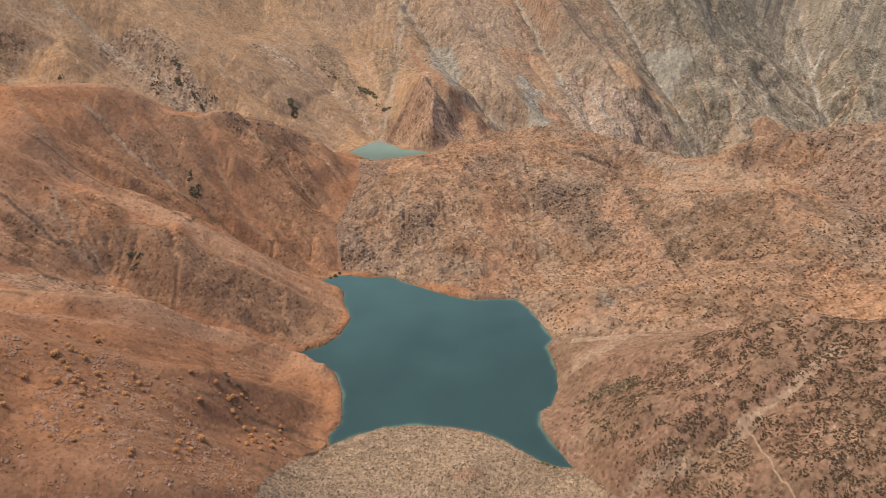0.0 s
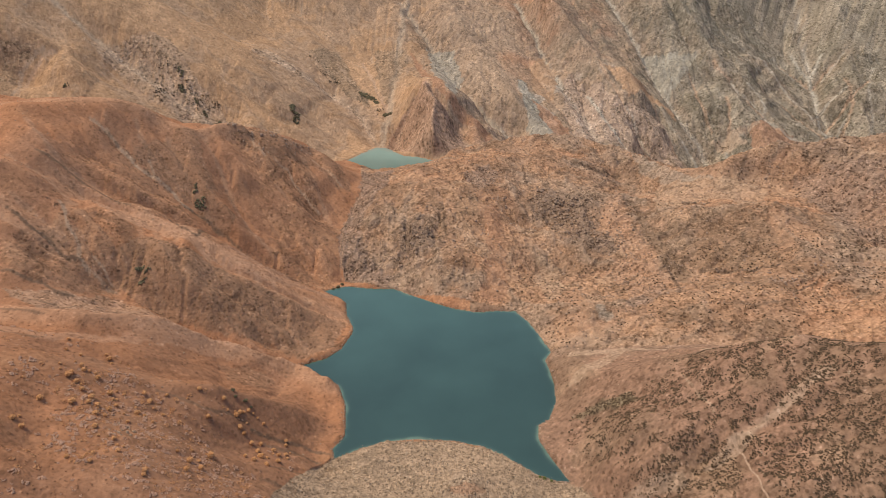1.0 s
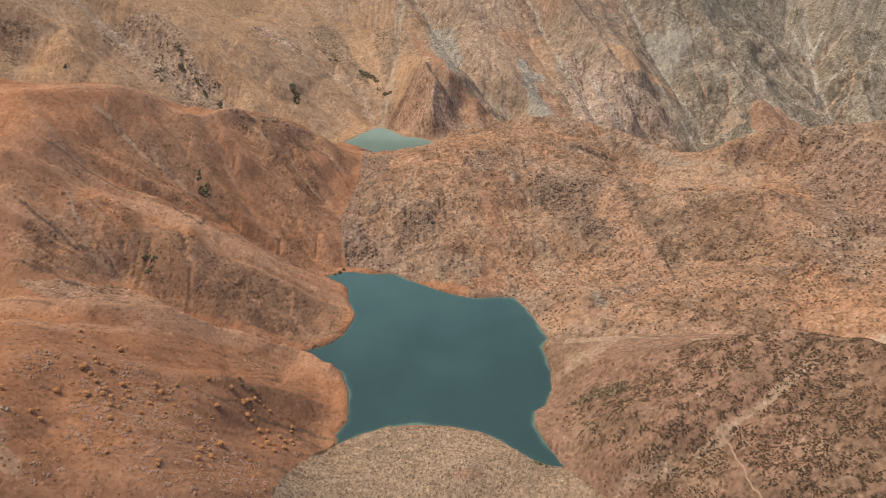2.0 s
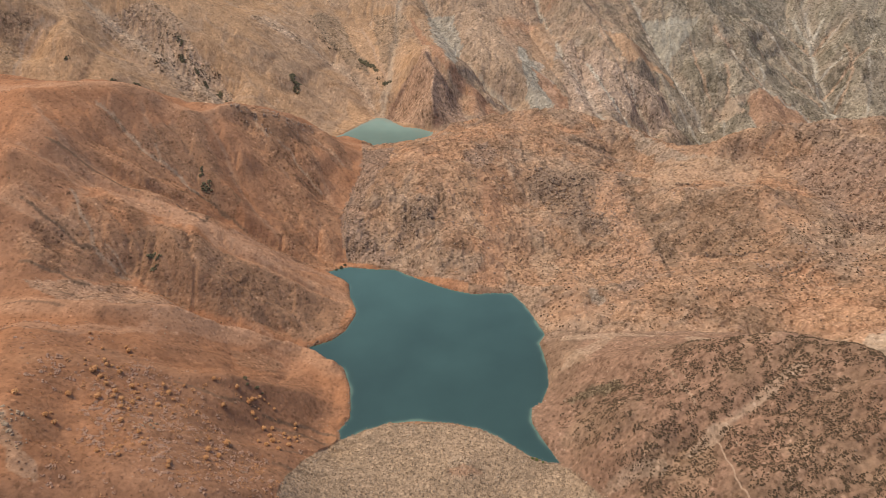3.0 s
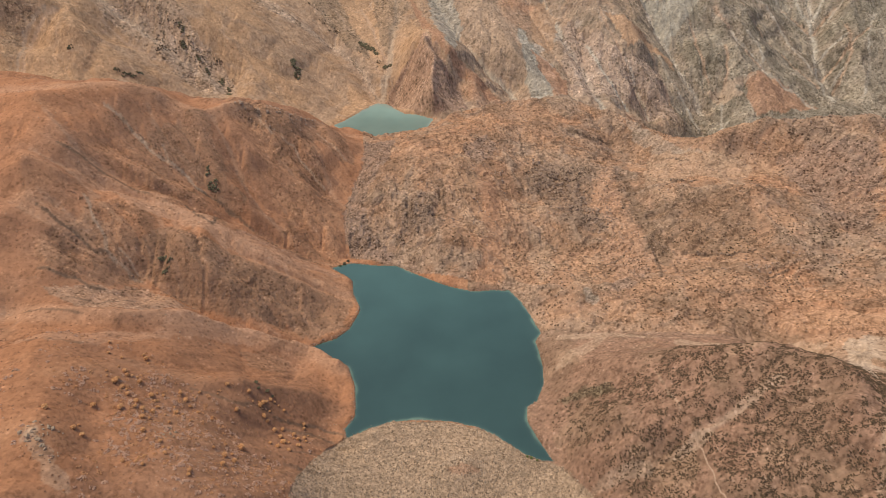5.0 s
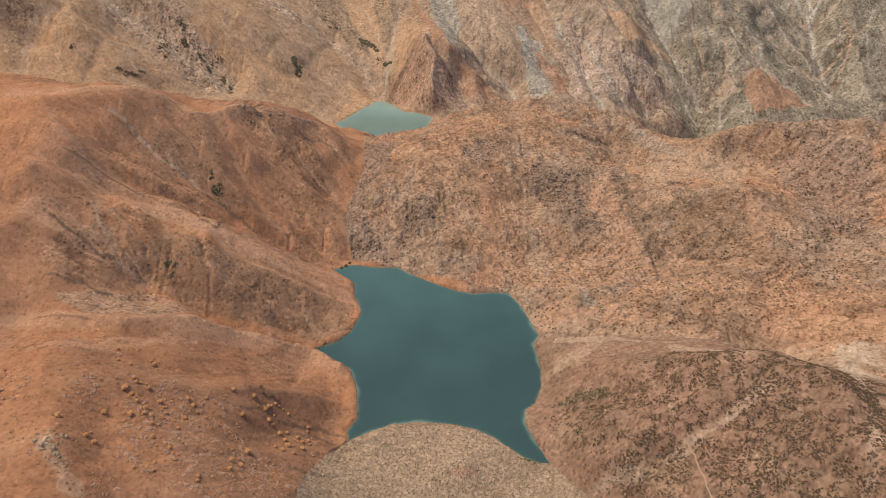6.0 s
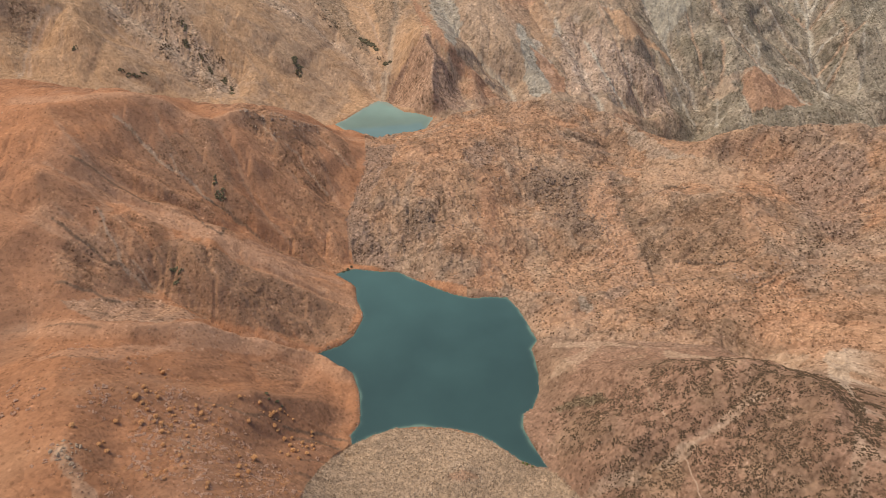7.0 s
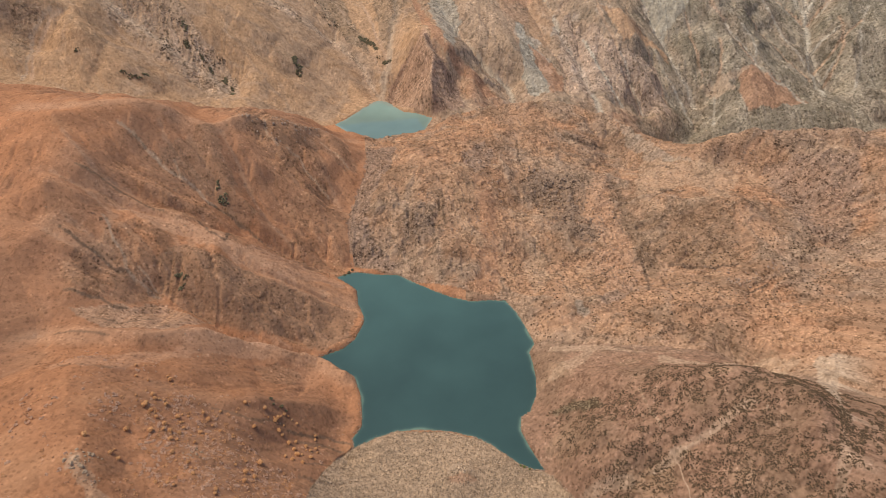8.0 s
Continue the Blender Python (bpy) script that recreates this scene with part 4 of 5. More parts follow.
streak(CREASE_SHADE, 0.675, 1.7, (181, 601), (183, 573), (188, 558))
streak(CREASE_SHADE, 0.81, 2.38, (193, 531), (195, 509), (189, 472))
streak(CREASE_SHADE, 0.675, 2.04, (-5, 615), (-2, 591), (1, 567))
cover(PINK, 0.7, 3, (-32, 1057), (-45, 1046), (-63, 1032), (-81, 1014), (-88, 981), (-63, 930), (-42, 916), (-13, 902), (11, 908), (34, 932), (24, 978), (10, 992), (-1, 1014), (-19, 1039))
cover(SAND, 0.22, 1.5, (149, 273), (159, 276), (168, 277), (177, 278), (184, 278), (184, 275), (176, 274), (168, 273), (159, 270), (152, 269))
cover(PALE, 0.45, 3, (87, 382), (111, 395), (128, 402), (116, 382), (94, 372), (84, 372))
cover(BROWN, 0.35, 4, (209, 494), (254, 486), (266, 470), (242, 456), (203, 464))
cover(PALE, 0.4, 4, (85, 559), (103, 546), (103, 507), (87, 485), (78, 518))
cover(DARK_ROCK, 0.4, 3, (104, 633), (122, 634), (124, 604), (128, 576), (113, 584), (104, 608))
cover(BROWN, 0.4, 3, (-10, 619), (1, 600), (4, 564), (-5, 568))
cover(SHADED_GRASS, 0.45, 3, (-155, 370), (-138, 382), (-121, 380), (-122, 363), (-143, 356))
streak(PALE, 0.675, 0.85, (140, 326), (142, 310), (145, 298), (146, 288))
streak(CREASE_SHADE, 0.6075, 1.53, (-286, 350), (-273, 352), (-248, 350))
streak(CREASE_SHADE, 0.54, 1.36, (-273, 373), (-250, 373), (-232, 389))
streak(CREASE_SHADE, 0.675, 1.7, (86, 629), (104, 633), (127, 623), (151, 625))
streak(CREASE_SHADE, 0.675, 1.7, (141, 504), (158, 510), (170, 520))
streak(CREASE_SHADE, 0.6075, 1.7, (96, 561), (107, 538), (115, 504), (116, 479))
streak(CREASE_SHADE, 0.6075, 1.7, (-39, 588), (-29, 566), (-24, 546))
streak(CREASE_SHADE, 0.6075, 1.7, (-19, 588), (-10, 578), (-2, 557))
streak(CREASE_SHADE, 0.6075, 1.7, (220, 711), (244, 705), (268, 670))
streak(CREASE_SHADE, 0.54, 1.7, (284, 570), (294, 570), (287, 562))
streak(CREASE_SHADE, 0.6075, 1.7, (205, 441), (229, 432), (256, 432))
streak(CREASE_SHADE, 0.54, 1.7, (286, 446), (308, 447), (325, 437))
streak(CREASE_SHADE, 0.54, 1.7, (166, 429), (187, 424), (206, 414))
streak(CREASE_SHADE, 0.675, 2.04, (308, 672), (340, 711))
stand((-401, 925), (-399, 971), (-382, 982), (-369, 971), (-355, 953), (-333, 945), (-314, 942), (-318, 937), (-340, 921), (-360, 931), (-376, 908), (-396, 919))
stand((-376, 907), (-370, 928), (-365, 895), (-370, 886))
stand((-308, 928), (-298, 920), (-285, 890), (-295, 890), (-304, 913))
stand((-228, 1169), (-199, 1158), (-174, 1137), (-168, 1119), (-190, 1117), (-210, 1136))
stand((-148, 1094), (-126, 1099), (-120, 1080), (-132, 1070))
stand((-110, 1064), (-97, 1069), (-94, 1052), (-106, 1045))
stand((464, 1129), (475, 1134), (494, 1124), (490, 1120), (471, 1125))
# small places with a cover of their own: x, y, half length, half width, turn, colour, amount
PATCHES = [
    (122, 441, 14, 8, 0, ORANGE, 0.6), (270, 470, 16, 8, 0, ORANGE, 0.6), (-95, 925, 30, 14, 0, OLIVE, 0.4),
    (11, 284, 10, 4, 0, RUST, 0.5), (8, 292, 9, 5, 0, SAND, 0.5), (-210, 222, 6, 3, 60, SAND, 0.45), (162, 473, 30, 9, 40, (0.30, 0.21, 0.155), 0.6),
    (110, 331, 9, 3, -30, OLIVE, 0.8), (252, 272, 12, 4, 70, SAND, 0.6), (226, 224, 26, 3, 65, SAND, 0.35),
    (113, 264, 20, 4, -5, SAND, 0.35), (150, 269, 14, 4, 18, SAND, 0.4), (180, 279, 20, 4, 18, SAND, 0.35),
]

RINGS, SPOKES = 800, 920


# ---- materials ----
def material(name, rough=0.9, spec=0.2):
    m = bpy.data.materials.new(name)
    m.use_nodes = True
    b = m.node_tree.nodes["Principled BSDF"]
    b.inputs["Roughness"].default_value = rough
    b.inputs["Specular IOR Level"].default_value = spec
    return m, m.node_tree.nodes, m.node_tree.links, b


def noise_node(nodes, links, scale, detail=4, rough=0.6):
    n = nodes.new("ShaderNodeTexNoise")
    n.inputs["Scale"].default_value, n.inputs["Detail"].default_value, n.inputs["Roughness"].default_value = scale, detail, rough
    g = nodes.new("ShaderNodeNewGeometry")
    links.new(g.outputs["Position"], n.inputs["Vector"])
    return n


def ramp_node(nodes, links, source, stops):
    r = nodes.new("ShaderNodeValToRGB")
    while len(r.color_ramp.elements) < len(stops):
        r.color_ramp.elements.new(0.5)
    for e, (at, v) in zip(r.color_ramp.elements, stops):
        e.position, e.color = at, (*v, 1) if isinstance(v, tuple) else (v, v, v, 1)
    links.new(source, r.inputs["Fac"])
    return r


def times(nodes, links, a, b):
    m = nodes.new("ShaderNodeMix")
    m.data_type, m.blend_type = "RGBA", "MULTIPLY"
    m.inputs["Factor"].default_value = 1.0
    links.new(a, m.inputs["A"])
    links.new(b, m.inputs["B"])
    return m.outputs["Result"]


def speck_node(nodes, links, size, share, reach, tone):
    """Scattered small specks: cells of that size in metres, the share of cells that have one, its reach in the cell and its tone."""
    v = nodes.new("ShaderNodeTexVoronoi")
    v.inputs["Scale"].default_value = 1 / size
    g = nodes.new("ShaderNodeNewGeometry")
    links.new(g.outputs["Position"], v.inputs["Vector"])
    apart = nodes.new("ShaderNodeSeparateColor")
    links.new(v.outputs["Color"], apart.inputs["Color"])
    pick = nodes.new("ShaderNodeMath")
    pick.operation = "LESS_THAN"
    pick.inputs[1].default_value = share
    links.new(apart.outputs["Red"], pick.inputs[0])
    spot = ramp_node(nodes, links, v.outputs["Distance"], [(reach * 0.7, 1.0), (reach, 0.0)])
    both = nodes.new("ShaderNodeMath")
    both.operation = "MULTIPLY"
    links.new(pick.outputs[0], both.inputs[0])
    links.new(spot.outputs["Color"], both.inputs[1])
    return ramp_node(nodes, links, both.outputs[0], [(0.0, 1.0), (1.0, tone)]).outputs["Color"]


def crease_node(nodes, links, size, squeeze, wide, tone, share):
    """Thin winding lines, with gaps: small ledges, animal paths and dry cracks."""
    g, m = nodes.new("ShaderNodeNewGeometry"), nodes.new("ShaderNodeMapping")
    m.inputs["Scale"].default_value = (1, 1, squeeze)
    links.new(g.outputs["Position"], m.inputs["Vector"])
    n = nodes.new("ShaderNodeTexNoise")
    n.inputs["Scale"].default_value, n.inputs["Detail"].default_value, n.inputs["Roughness"].default_value, n.inputs["Distortion"].default_value = 1 / size, 4, 0.62, 0.5
    links.new(m.outputs["Vector"], n.inputs["Vector"])
    line = ramp_node(nodes, links, n.outputs["Fac"], [(0.5 - wide, 0.0), (0.5, 1.0), (0.5 + wide, 0.0)])
    gaps = ramp_node(nodes, links, noise_node(nodes, links, 0.45 / size, 3, 0.6).outputs["Fac"], [(0.56 - share * 0.3, 0.0), (0.62 - share * 0.3, 1.0)])
    return ramp_node(nodes, links, times(nodes, links, line.outputs["Color"], gaps.outputs["Color"]), [(0.0, 1.0), (1.0, tone)]).outputs["Color"]


def ground_material(name, grain_size, strong=1.0, relief=0.5, specks=(), creases=()):
    """Colour from the cover of the ground, with tufts, stones, cracks and dust on it, most where it is stony."""
    m, nodes, links, b = material(name, 0.95, 0.08)
    att = nodes.new("ShaderNodeAttribute")
    att.attribute_name = "cover"
    c = att.outputs["Color"]
    for size, detail, stops in ((9.0, 7, [(0.30, 1 - 0.16 * strong), (0.5, 1.0), (0.70, 1 + 0.14 * strong)]),
                                (3.0, 4, [(0.36, 1 - 0.30 * strong), (0.46, 0.98), (0.58, 1.02), (0.68, 1 + 0.20 * strong)])):
        n = noise_node(nodes, links, 1 / (size * grain_size), detail, 0.72)
        c = times(nodes, links, c, ramp_node(nodes, links, n.outputs["Fac"], stops).outputs["Color"])
    for size, share, reach, tone in specks:
        c = times(nodes, links, c, speck_node(nodes, links, size, share, reach, tone))
    for line in creases:
        c = times(nodes, links, c, crease_node(nodes, links, *line))
    most = nodes.new("ShaderNodeMix")
    most.data_type = "RGBA"
    amount = ramp_node(nodes, links, att.outputs["Alpha"], [(0.0, 0.35), (0.8, 1.0)])
    links.new(amount.outputs["Color"], most.inputs["Factor"])
    links.new(att.outputs["Color"], most.inputs["A"])
    links.new(c, most.inputs["B"])
    links.new(most.outputs["Result"], b.inputs["Base Color"])
    bump = nodes.new("ShaderNodeBump")
    bump.inputs["Distance"].default_value = relief * grain_size
    links.new(amount.outputs["Color"], bump.inputs["Strength"])
    links.new(noise_node(nodes, links, 0.22 / grain_size, 4, 0.55).outputs["Fac"], bump.inputs["Height"])
    stone = nodes.new("ShaderNodeTexVoronoi")
    stone.inputs["Scale"].default_value = 0.4 / grain_size
    g = nodes.new("ShaderNodeNewGeometry")
    links.new(g.outputs["Position"], stone.inputs["Vector"])
    pebble = nodes.new("ShaderNodeBump")
    pebble.inputs["Distance"].default_value = 0.22 * relief * grain_size
    pebble.invert = True
    links.new(amount.outputs["Color"], pebble.inputs["Strength"])
    links.new(stone.outputs["Distance"], pebble.inputs["Height"])
    links.new(bump.outputs["Normal"], pebble.inputs["Normal"])
    links.new(pebble.outputs["Normal"], b.inputs["Normal"])
    return m


def water_material():
    m, nodes, links, b = material("lake_water", 0.03, 0.5)
    b.inputs["IOR"].default_value = 1.5
    att = nodes.new("ShaderNodeAttribute")
    att.attribute_name = "cover"
    drift = noise_node(nodes, links, 0.02, 3, 0.5)
    c = times(nodes, links, att.outputs["Color"], ramp_node(nodes, links, drift.outputs["Fac"], [(0.3, 0.9), (0.7, 1.08)]).outputs["Color"])
    links.new(c, b.inputs["Base Color"])
    bump = nodes.new("ShaderNodeBump")
    bump.inputs["Strength"].default_value, bump.inputs["Distance"].default_value = 0.08, 0.05
    ripple = noise_node(nodes, links, 1.1, 4, 0.6)
    links.new(ripple.outputs["Fac"], bump.inputs["Height"])
    links.new(bump.outputs["Normal"], b.inputs["Normal"])
    return m


def island_material(name, dark, light, rough=0.95, scale=1.6):
    """For loose pieces in one mesh: each has its own tone."""
    m, nodes, links, b = material(name, rough, 0.1)
    geo = nodes.new("ShaderNodeNewGeometry")
    base = ramp_node(nodes, links, geo.outputs["Random Per Island"], [(0.0, dark), (1.0, light)])
    n = noise_node(nodes, links, scale, 4, 0.65)
    c = times(nodes, links, base.outputs["Color"], ramp_node(nodes, links, n.outputs["Fac"], [(0.3, 0.7), (0.7, 1.25)]).outputs["Color"])
    links.new(c, b.inputs["Base Color"])
    return m


def plant_material(name, dark, light):
    m, nodes, links, b = material(name, 0.9, 0.1)
    info, geo = nodes.new("ShaderNodeObjectInfo"), nodes.new("ShaderNodeNewGeometry")
    mean = nodes.new("ShaderNodeMath")
    mean.operation = "MULTIPLY_ADD"
    links.new(geo.outputs["Random Per Island"], mean.inputs[0])
    mean.inputs[1].default_value = 0.6
    half = nodes.new("ShaderNodeMath")
    half.operation = "MULTIPLY"
    half.inputs[1].default_value = 0.4
    links.new(info.outputs["Random"], half.inputs[0])
    links.new(half.outputs[0], mean.inputs[2])
    base = ramp_node(nodes, links, mean.outputs[0], [(0.0, dark), (1.0, light)])
    n = noise_node(nodes, links, 2.5, 3, 0.6)
    c = times(nodes, links, base.outputs["Color"], ramp_node(nodes, links, n.outputs["Fac"], [(0.3, 0.7), (0.7, 1.25)]).outputs["Color"])
    links.new(c, b.inputs["Base Color"])
    return m


GRASS_GROUND = ground_material("dry_hillside", 0.8, 1.3, 1.3, [(3.2, 0.28, 0.42, (0.54, 0.52, 0.50)), (3.4, 0.18, 0.32, (1.40, 1.47, 1.54))], [(24.0, 1.0, 0.035, (0.58, 0.56, 0.54), 0.3), (11.0, 0.5, 0.05, (1.28, 1.30, 1.33), 0.2)])
HILL_GROUND = ground_material("rubble_hillside", 0.8, 0.9, 1.7, [(3.4, 0.34, 0.42, (0.42, 0.39, 0.37)), (2.8, 0.32, 0.42, (1.36, 1.38, 1.42))], [(26.0, 1.8, 0.03, (0.46, 0.44, 0.42), 0.6), (12.0, 2.2, 0.05, (0.56, 0.54, 0.52), 0.4)])
DAM_GROUND = ground_material("loose_moraine", 0.6, 1.0, 1.2, [(1.3, 0.35, 0.45, (0.60, 0.60, 0.60)), (1.4, 0.3, 0.45, (1.25, 1.25, 1.25))])
FAR_GROUND = ground_material("bare_mountainside", 1.4, 1.2, 1.5, [(5.4, 0.42, 0.42, (0.58, 0.58, 0.56)), (4.4, 0.26, 0.38, (1.34, 1.35, 1.36))], [(40.0, 1.0, 0.03, (1.4, 1.42, 1.45), 0.5), (34.0, 0.6, 0.03, (0.52, 0.50, 0.48), 0.4)])
WATER = water_material()

# ---- the ground: one sheet round the valley, finest where slopes are near ----
rings = np.concatenate(([0.02, 25, 55, 85, 115, 145, 168], np.exp(np.linspace(math.log(185), math.log(1600), RINGS)), np.geomspace(1640, 4600, 34)))



def half_fan(r):
    """Half the angle of the fine fan: wide near by, narrow far off."""
    return np.radians(np.interp(r, [0, 240, 330, 480, 800, 1600, 5000], [52, 52, 45, 40, 37.5, 36.5, 36.5]))


fan = np.concatenate((np.linspace(-1, 1, SPOKES), 1 + 2 * np.arange(1, 90) / 90))
rr, uu = np.meshgrid(rings, fan, indexing="ij")
half = half_fan(rr)
aa = np.where(uu <= 1, uu * half, half + (uu - 1) * (np.pi - half))
GX, GY = (rr * np.sin(aa)).ravel(), (rr * np.cos(aa)).ravel()
parts = [fields(GX[k:k + 200000], GY[k:k + 200000]) for k in range(0, len(GX), 200000)]
F = {key: np.concatenate([p[key] for p in parts]) for key in parts[0]}
GZ = F["z"]
COVER, GREY = cover_colours(GX, GY, F)
nr, ns = len(rings), len(fan)
idx = np.arange(nr * ns).reshape(nr, ns)
a, b_, c_, d_ = idx[:-1], np.roll(idx, -1, 1)[:-1], np.roll(idx, -1, 1)[1:], idx[1:]
QUADS = np.stack([a, b_, c_, d_], -1).reshape(-1, 4)
POINTS = np.stack([GX, GY, GZ], -1)


def sheet(name, points, quads, colours, mat):
    used, inverse = np.unique(quads, return_inverse=True)
    inverse = inverse.reshape(quads.shape)
    me = bpy.data.meshes.new(name)
    me.vertices.add(len(used))
    me.vertices.foreach_set("co", points[used].astype(np.float32).ravel())
    me.loops.add(inverse.size)
    me.loops.foreach_set("vertex_index", inverse.astype(np.int32).ravel())
    me.polygons.add(len(quads))
    me.polygons.foreach_set("loop_start", np.arange(0, inverse.size, quads.shape[1], dtype=np.int32))
    me.polygons.foreach_set("use_smooth", np.ones(len(quads), bool))
    me.update(calc_edges=True)
    if colours is not None:
        layer = me.color_attributes.new("cover", "FLOAT_COLOR", "POINT")
        layer.data.foreach_set("color", (colours[used] if colours.shape[1] == 4 else np.c_[colours[used], np.ones(len(used))]).astype(np.float32).ravel())
    me.materials.append(mat)
    return new(name, me), used


# normals of the whole sheet, so that its sections meet without a seam
du = POINTS.reshape(nr, ns, 3)
along, round_ = np.gradient(du, axis=0), (np.roll(du, -1, 1) - np.roll(du, 1, 1))
normal = np.cross(round_, along).reshape(-1, 3)
normal /= np.linalg.norm(normal, axis=1)[:, None] + 1e-12
normal[normal[:, 2] < 0] *= -1
mx, my = GX[QUADS].mean(1), GY[QUADS].mean(1)
which = np.zeros(len(QUADS), int)
which[inside(mx, my, HILL_AREA)] = 1
which[inside(mx, my, DAM_AREA)] = 2
which[inside(mx, my, MOUNTAIN_AREA)] = 3
SECTIONS = (("ground", "red-brown dry grass slopes with gullies round a lake", "hillside", GRASS_GROUND),
            ("hill", "rounded rocky hill of pinkish tan rubble above the lake", "hill", HILL_GROUND),
            ("moraine_dam", "low dam of pale beige loose stones holding the lake", "dam", DAM_GROUND),
            ("mountain", "steep brown and grey mountainside with scree gullies", "mountain", FAR_GROUND))
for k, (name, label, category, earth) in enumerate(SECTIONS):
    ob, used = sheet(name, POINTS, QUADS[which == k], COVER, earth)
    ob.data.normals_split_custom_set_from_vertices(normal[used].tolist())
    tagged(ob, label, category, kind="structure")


def height(x, y):
    """Ground height at places in plan, as the sheet has it."""
    x, y = np.atleast_1d(np.asarray(x, float)), np.atleast_1d(np.asarray(y, float))
    r, t = np.hypot(x, y), np.mod(np.arctan2(x, y), 2 * np.pi)
    h = half_fan(r)
    t = np.where(t > 2 * np.pi - h, t - 2 * np.pi, t)
    t = np.where(t <= h, t / h, 1 + (t - h) / (np.pi - h))
    i = np.clip(np.searchsorted(rings, r) - 1, 0, nr - 2)
    j = np.clip(np.searchsorted(fan, t) - 1, 0, ns - 2)
    u = (r - rings[i]) / (rings[i + 1] - rings[i])
    v = (t - fan[j]) / (fan[j + 1] - fan[j])
    zz = GZ.reshape(nr, ns)
    return (zz[i, j] * (1 - u) + zz[i + 1, j] * u) * (1 - v) + (zz[i, j + 1] * (1 - u) + zz[i + 1, j + 1] * u) * v


# ---- the two lakes ----
def lake(name, shore, level, deep, shallow, reach, label):
    p = np.array(shore, float)
    lo, hi = p.min(0) - 6, p.max(0) + 6
    cells = 1.0
    nx, ny = int((hi[0] - lo[0]) / cells) + 1, int((hi[1] - lo[1]) / cells) + 1
    gx, gy = np.meshgrid(lo[0] + cells * np.arange(nx), lo[1] + cells * np.arange(ny))
    gx, gy = gx.ravel(), gy.ravel()
    gap = away(gx, gy, [shore + shore[:1]])
    inn = inside(gx, gy, shore)
    keep = inn | (gap < 4.5)
    rim = np.where(inn, np.exp(-np.maximum(0, gap + 2.5 * layers(gx, gy, 14, 3, 5)) / reach), 1.0)
    # sky reflection painted into the water colour, stronger towards the far end
    sky_sheen = step(0.35, 1.0, (gy - lo[1]) / (hi[1] - lo[1]) + 0.2 * layers(gx, gy, 60, 3, 9))[:, None]
    deep = np.array(deep) * (1 + 0.55 * sky_sheen)
    col = deep + (np.array(shallow) - deep) * rim[:, None]
    g = np.arange(nx * ny).reshape(ny, nx)
    q = np.stack([g[:-1, :-1], g[:-1, 1:], g[1:, 1:], g[1:, :-1]], -1).reshape(-1, 4)
    q = q[keep[q].all(1)]
    ob, _ = sheet(name, np.stack([gx, gy, np.full(len(gx), level)], -1), q, col, WATER)
    return tagged(ob, label, "lake", kind="structure")


lake("lake_water", LAKE_SHORE, 0.0, (0.036, 0.074, 0.064), (0.12, 0.19, 0.14), 0.8, "calm dark teal mountain lake with pale turquoise rim")
lake("far_lake_water", FAR_SHORE, FAR_LEVEL, (0.14, 0.215, 0.185), (0.25, 0.31, 0.26), 2.0, "small milky turquoise lake behind the rocky hill")


# ---- loose pieces: stones and shrubs ----
rng = np.random.default_rng(7)
PHI = (1 + 5 ** 0.5) / 2
ICO = np.array([(-1, PHI, 0), (1, PHI, 0), (-1, -PHI, 0), (1, -PHI, 0), (0, -1, PHI), (0, 1, PHI), (0, -1, -PHI), (0, 1, -PHI), (PHI, 0, -1), (PHI, 0, 1), (-PHI, 0, -1), (-PHI, 0, 1)]) / math.hypot(1, PHI)
ICO_FACES = np.array([(0, 11, 5), (0, 5, 1), (0, 1, 7), (0, 7, 10), (0, 10, 11), (1, 5, 9), (5, 11, 4), (11, 10, 2), (10, 7, 6), (7, 1, 8), (3, 9, 4), (3, 4, 2), (3, 2, 6), (3, 6, 8), (3, 8, 9), (4, 9, 5), (2, 4, 11), (6, 2, 10), (8, 6, 7), (9, 8, 1)])


OCTA = np.array([(1, 0, 0), (-1, 0, 0), (0, 1, 0), (0, -1, 0), (0, 0, 1), (0, 0, -1)], float)
OCTA_FACES = np.array([(0, 2, 4), (2, 1, 4), (1, 3, 4), (3, 0, 4), (2, 0, 5), (1, 2, 5), (3, 1, 5), (0, 3, 5)])


def scattered(n, x0, x1, y0, y1, chance):
    """Up to n places in a rectangle of the plan, kept by a chance between 0 and 1."""
    x, y = rng.uniform(x0, x1, n), rng.uniform(y0, y1, n)
    keep = rng.random(n) < chance(x, y)
    return x[keep], y[keep]


def lumps(x, y, z, size, flat, rugged, plain=False):
    """Many uneven lumps: their corners and triangles."""
    n = len(x)
    shape, sides = (OCTA, OCTA_FACES) if plain else (ICO, ICO_FACES)
    turn = rng.uniform(0, 2 * np.pi, n)
    form = shape[None] * (1 + rng.uniform(-rugged, rugged, (n, len(shape), 1)))
    form = form * np.stack([rng.uniform(0.75, 1.3, n), rng.uniform(0.7, 1.1, n), rng.uniform(0.8, 1.2, n) * flat], -1)[:, None]
    cx = form[..., 0] * np.cos(turn)[:, None] - form[..., 1] * np.sin(turn)[:, None]
    cy = form[..., 0] * np.sin(turn)[:, None] + form[..., 1] * np.cos(turn)[:, None]
    half = (np.asarray(size) * 0.5)[:, None]
    pts = np.stack([cx * half + np.asarray(x)[:, None], cy * half + np.asarray(y)[:, None], form[..., 2] * half + np.asarray(z)[:, None]], -1)
    tris = sides[None] + len(shape) * np.arange(n)[:, None, None]
    return pts.reshape(-1, 3), tris.reshape(-1, 3)


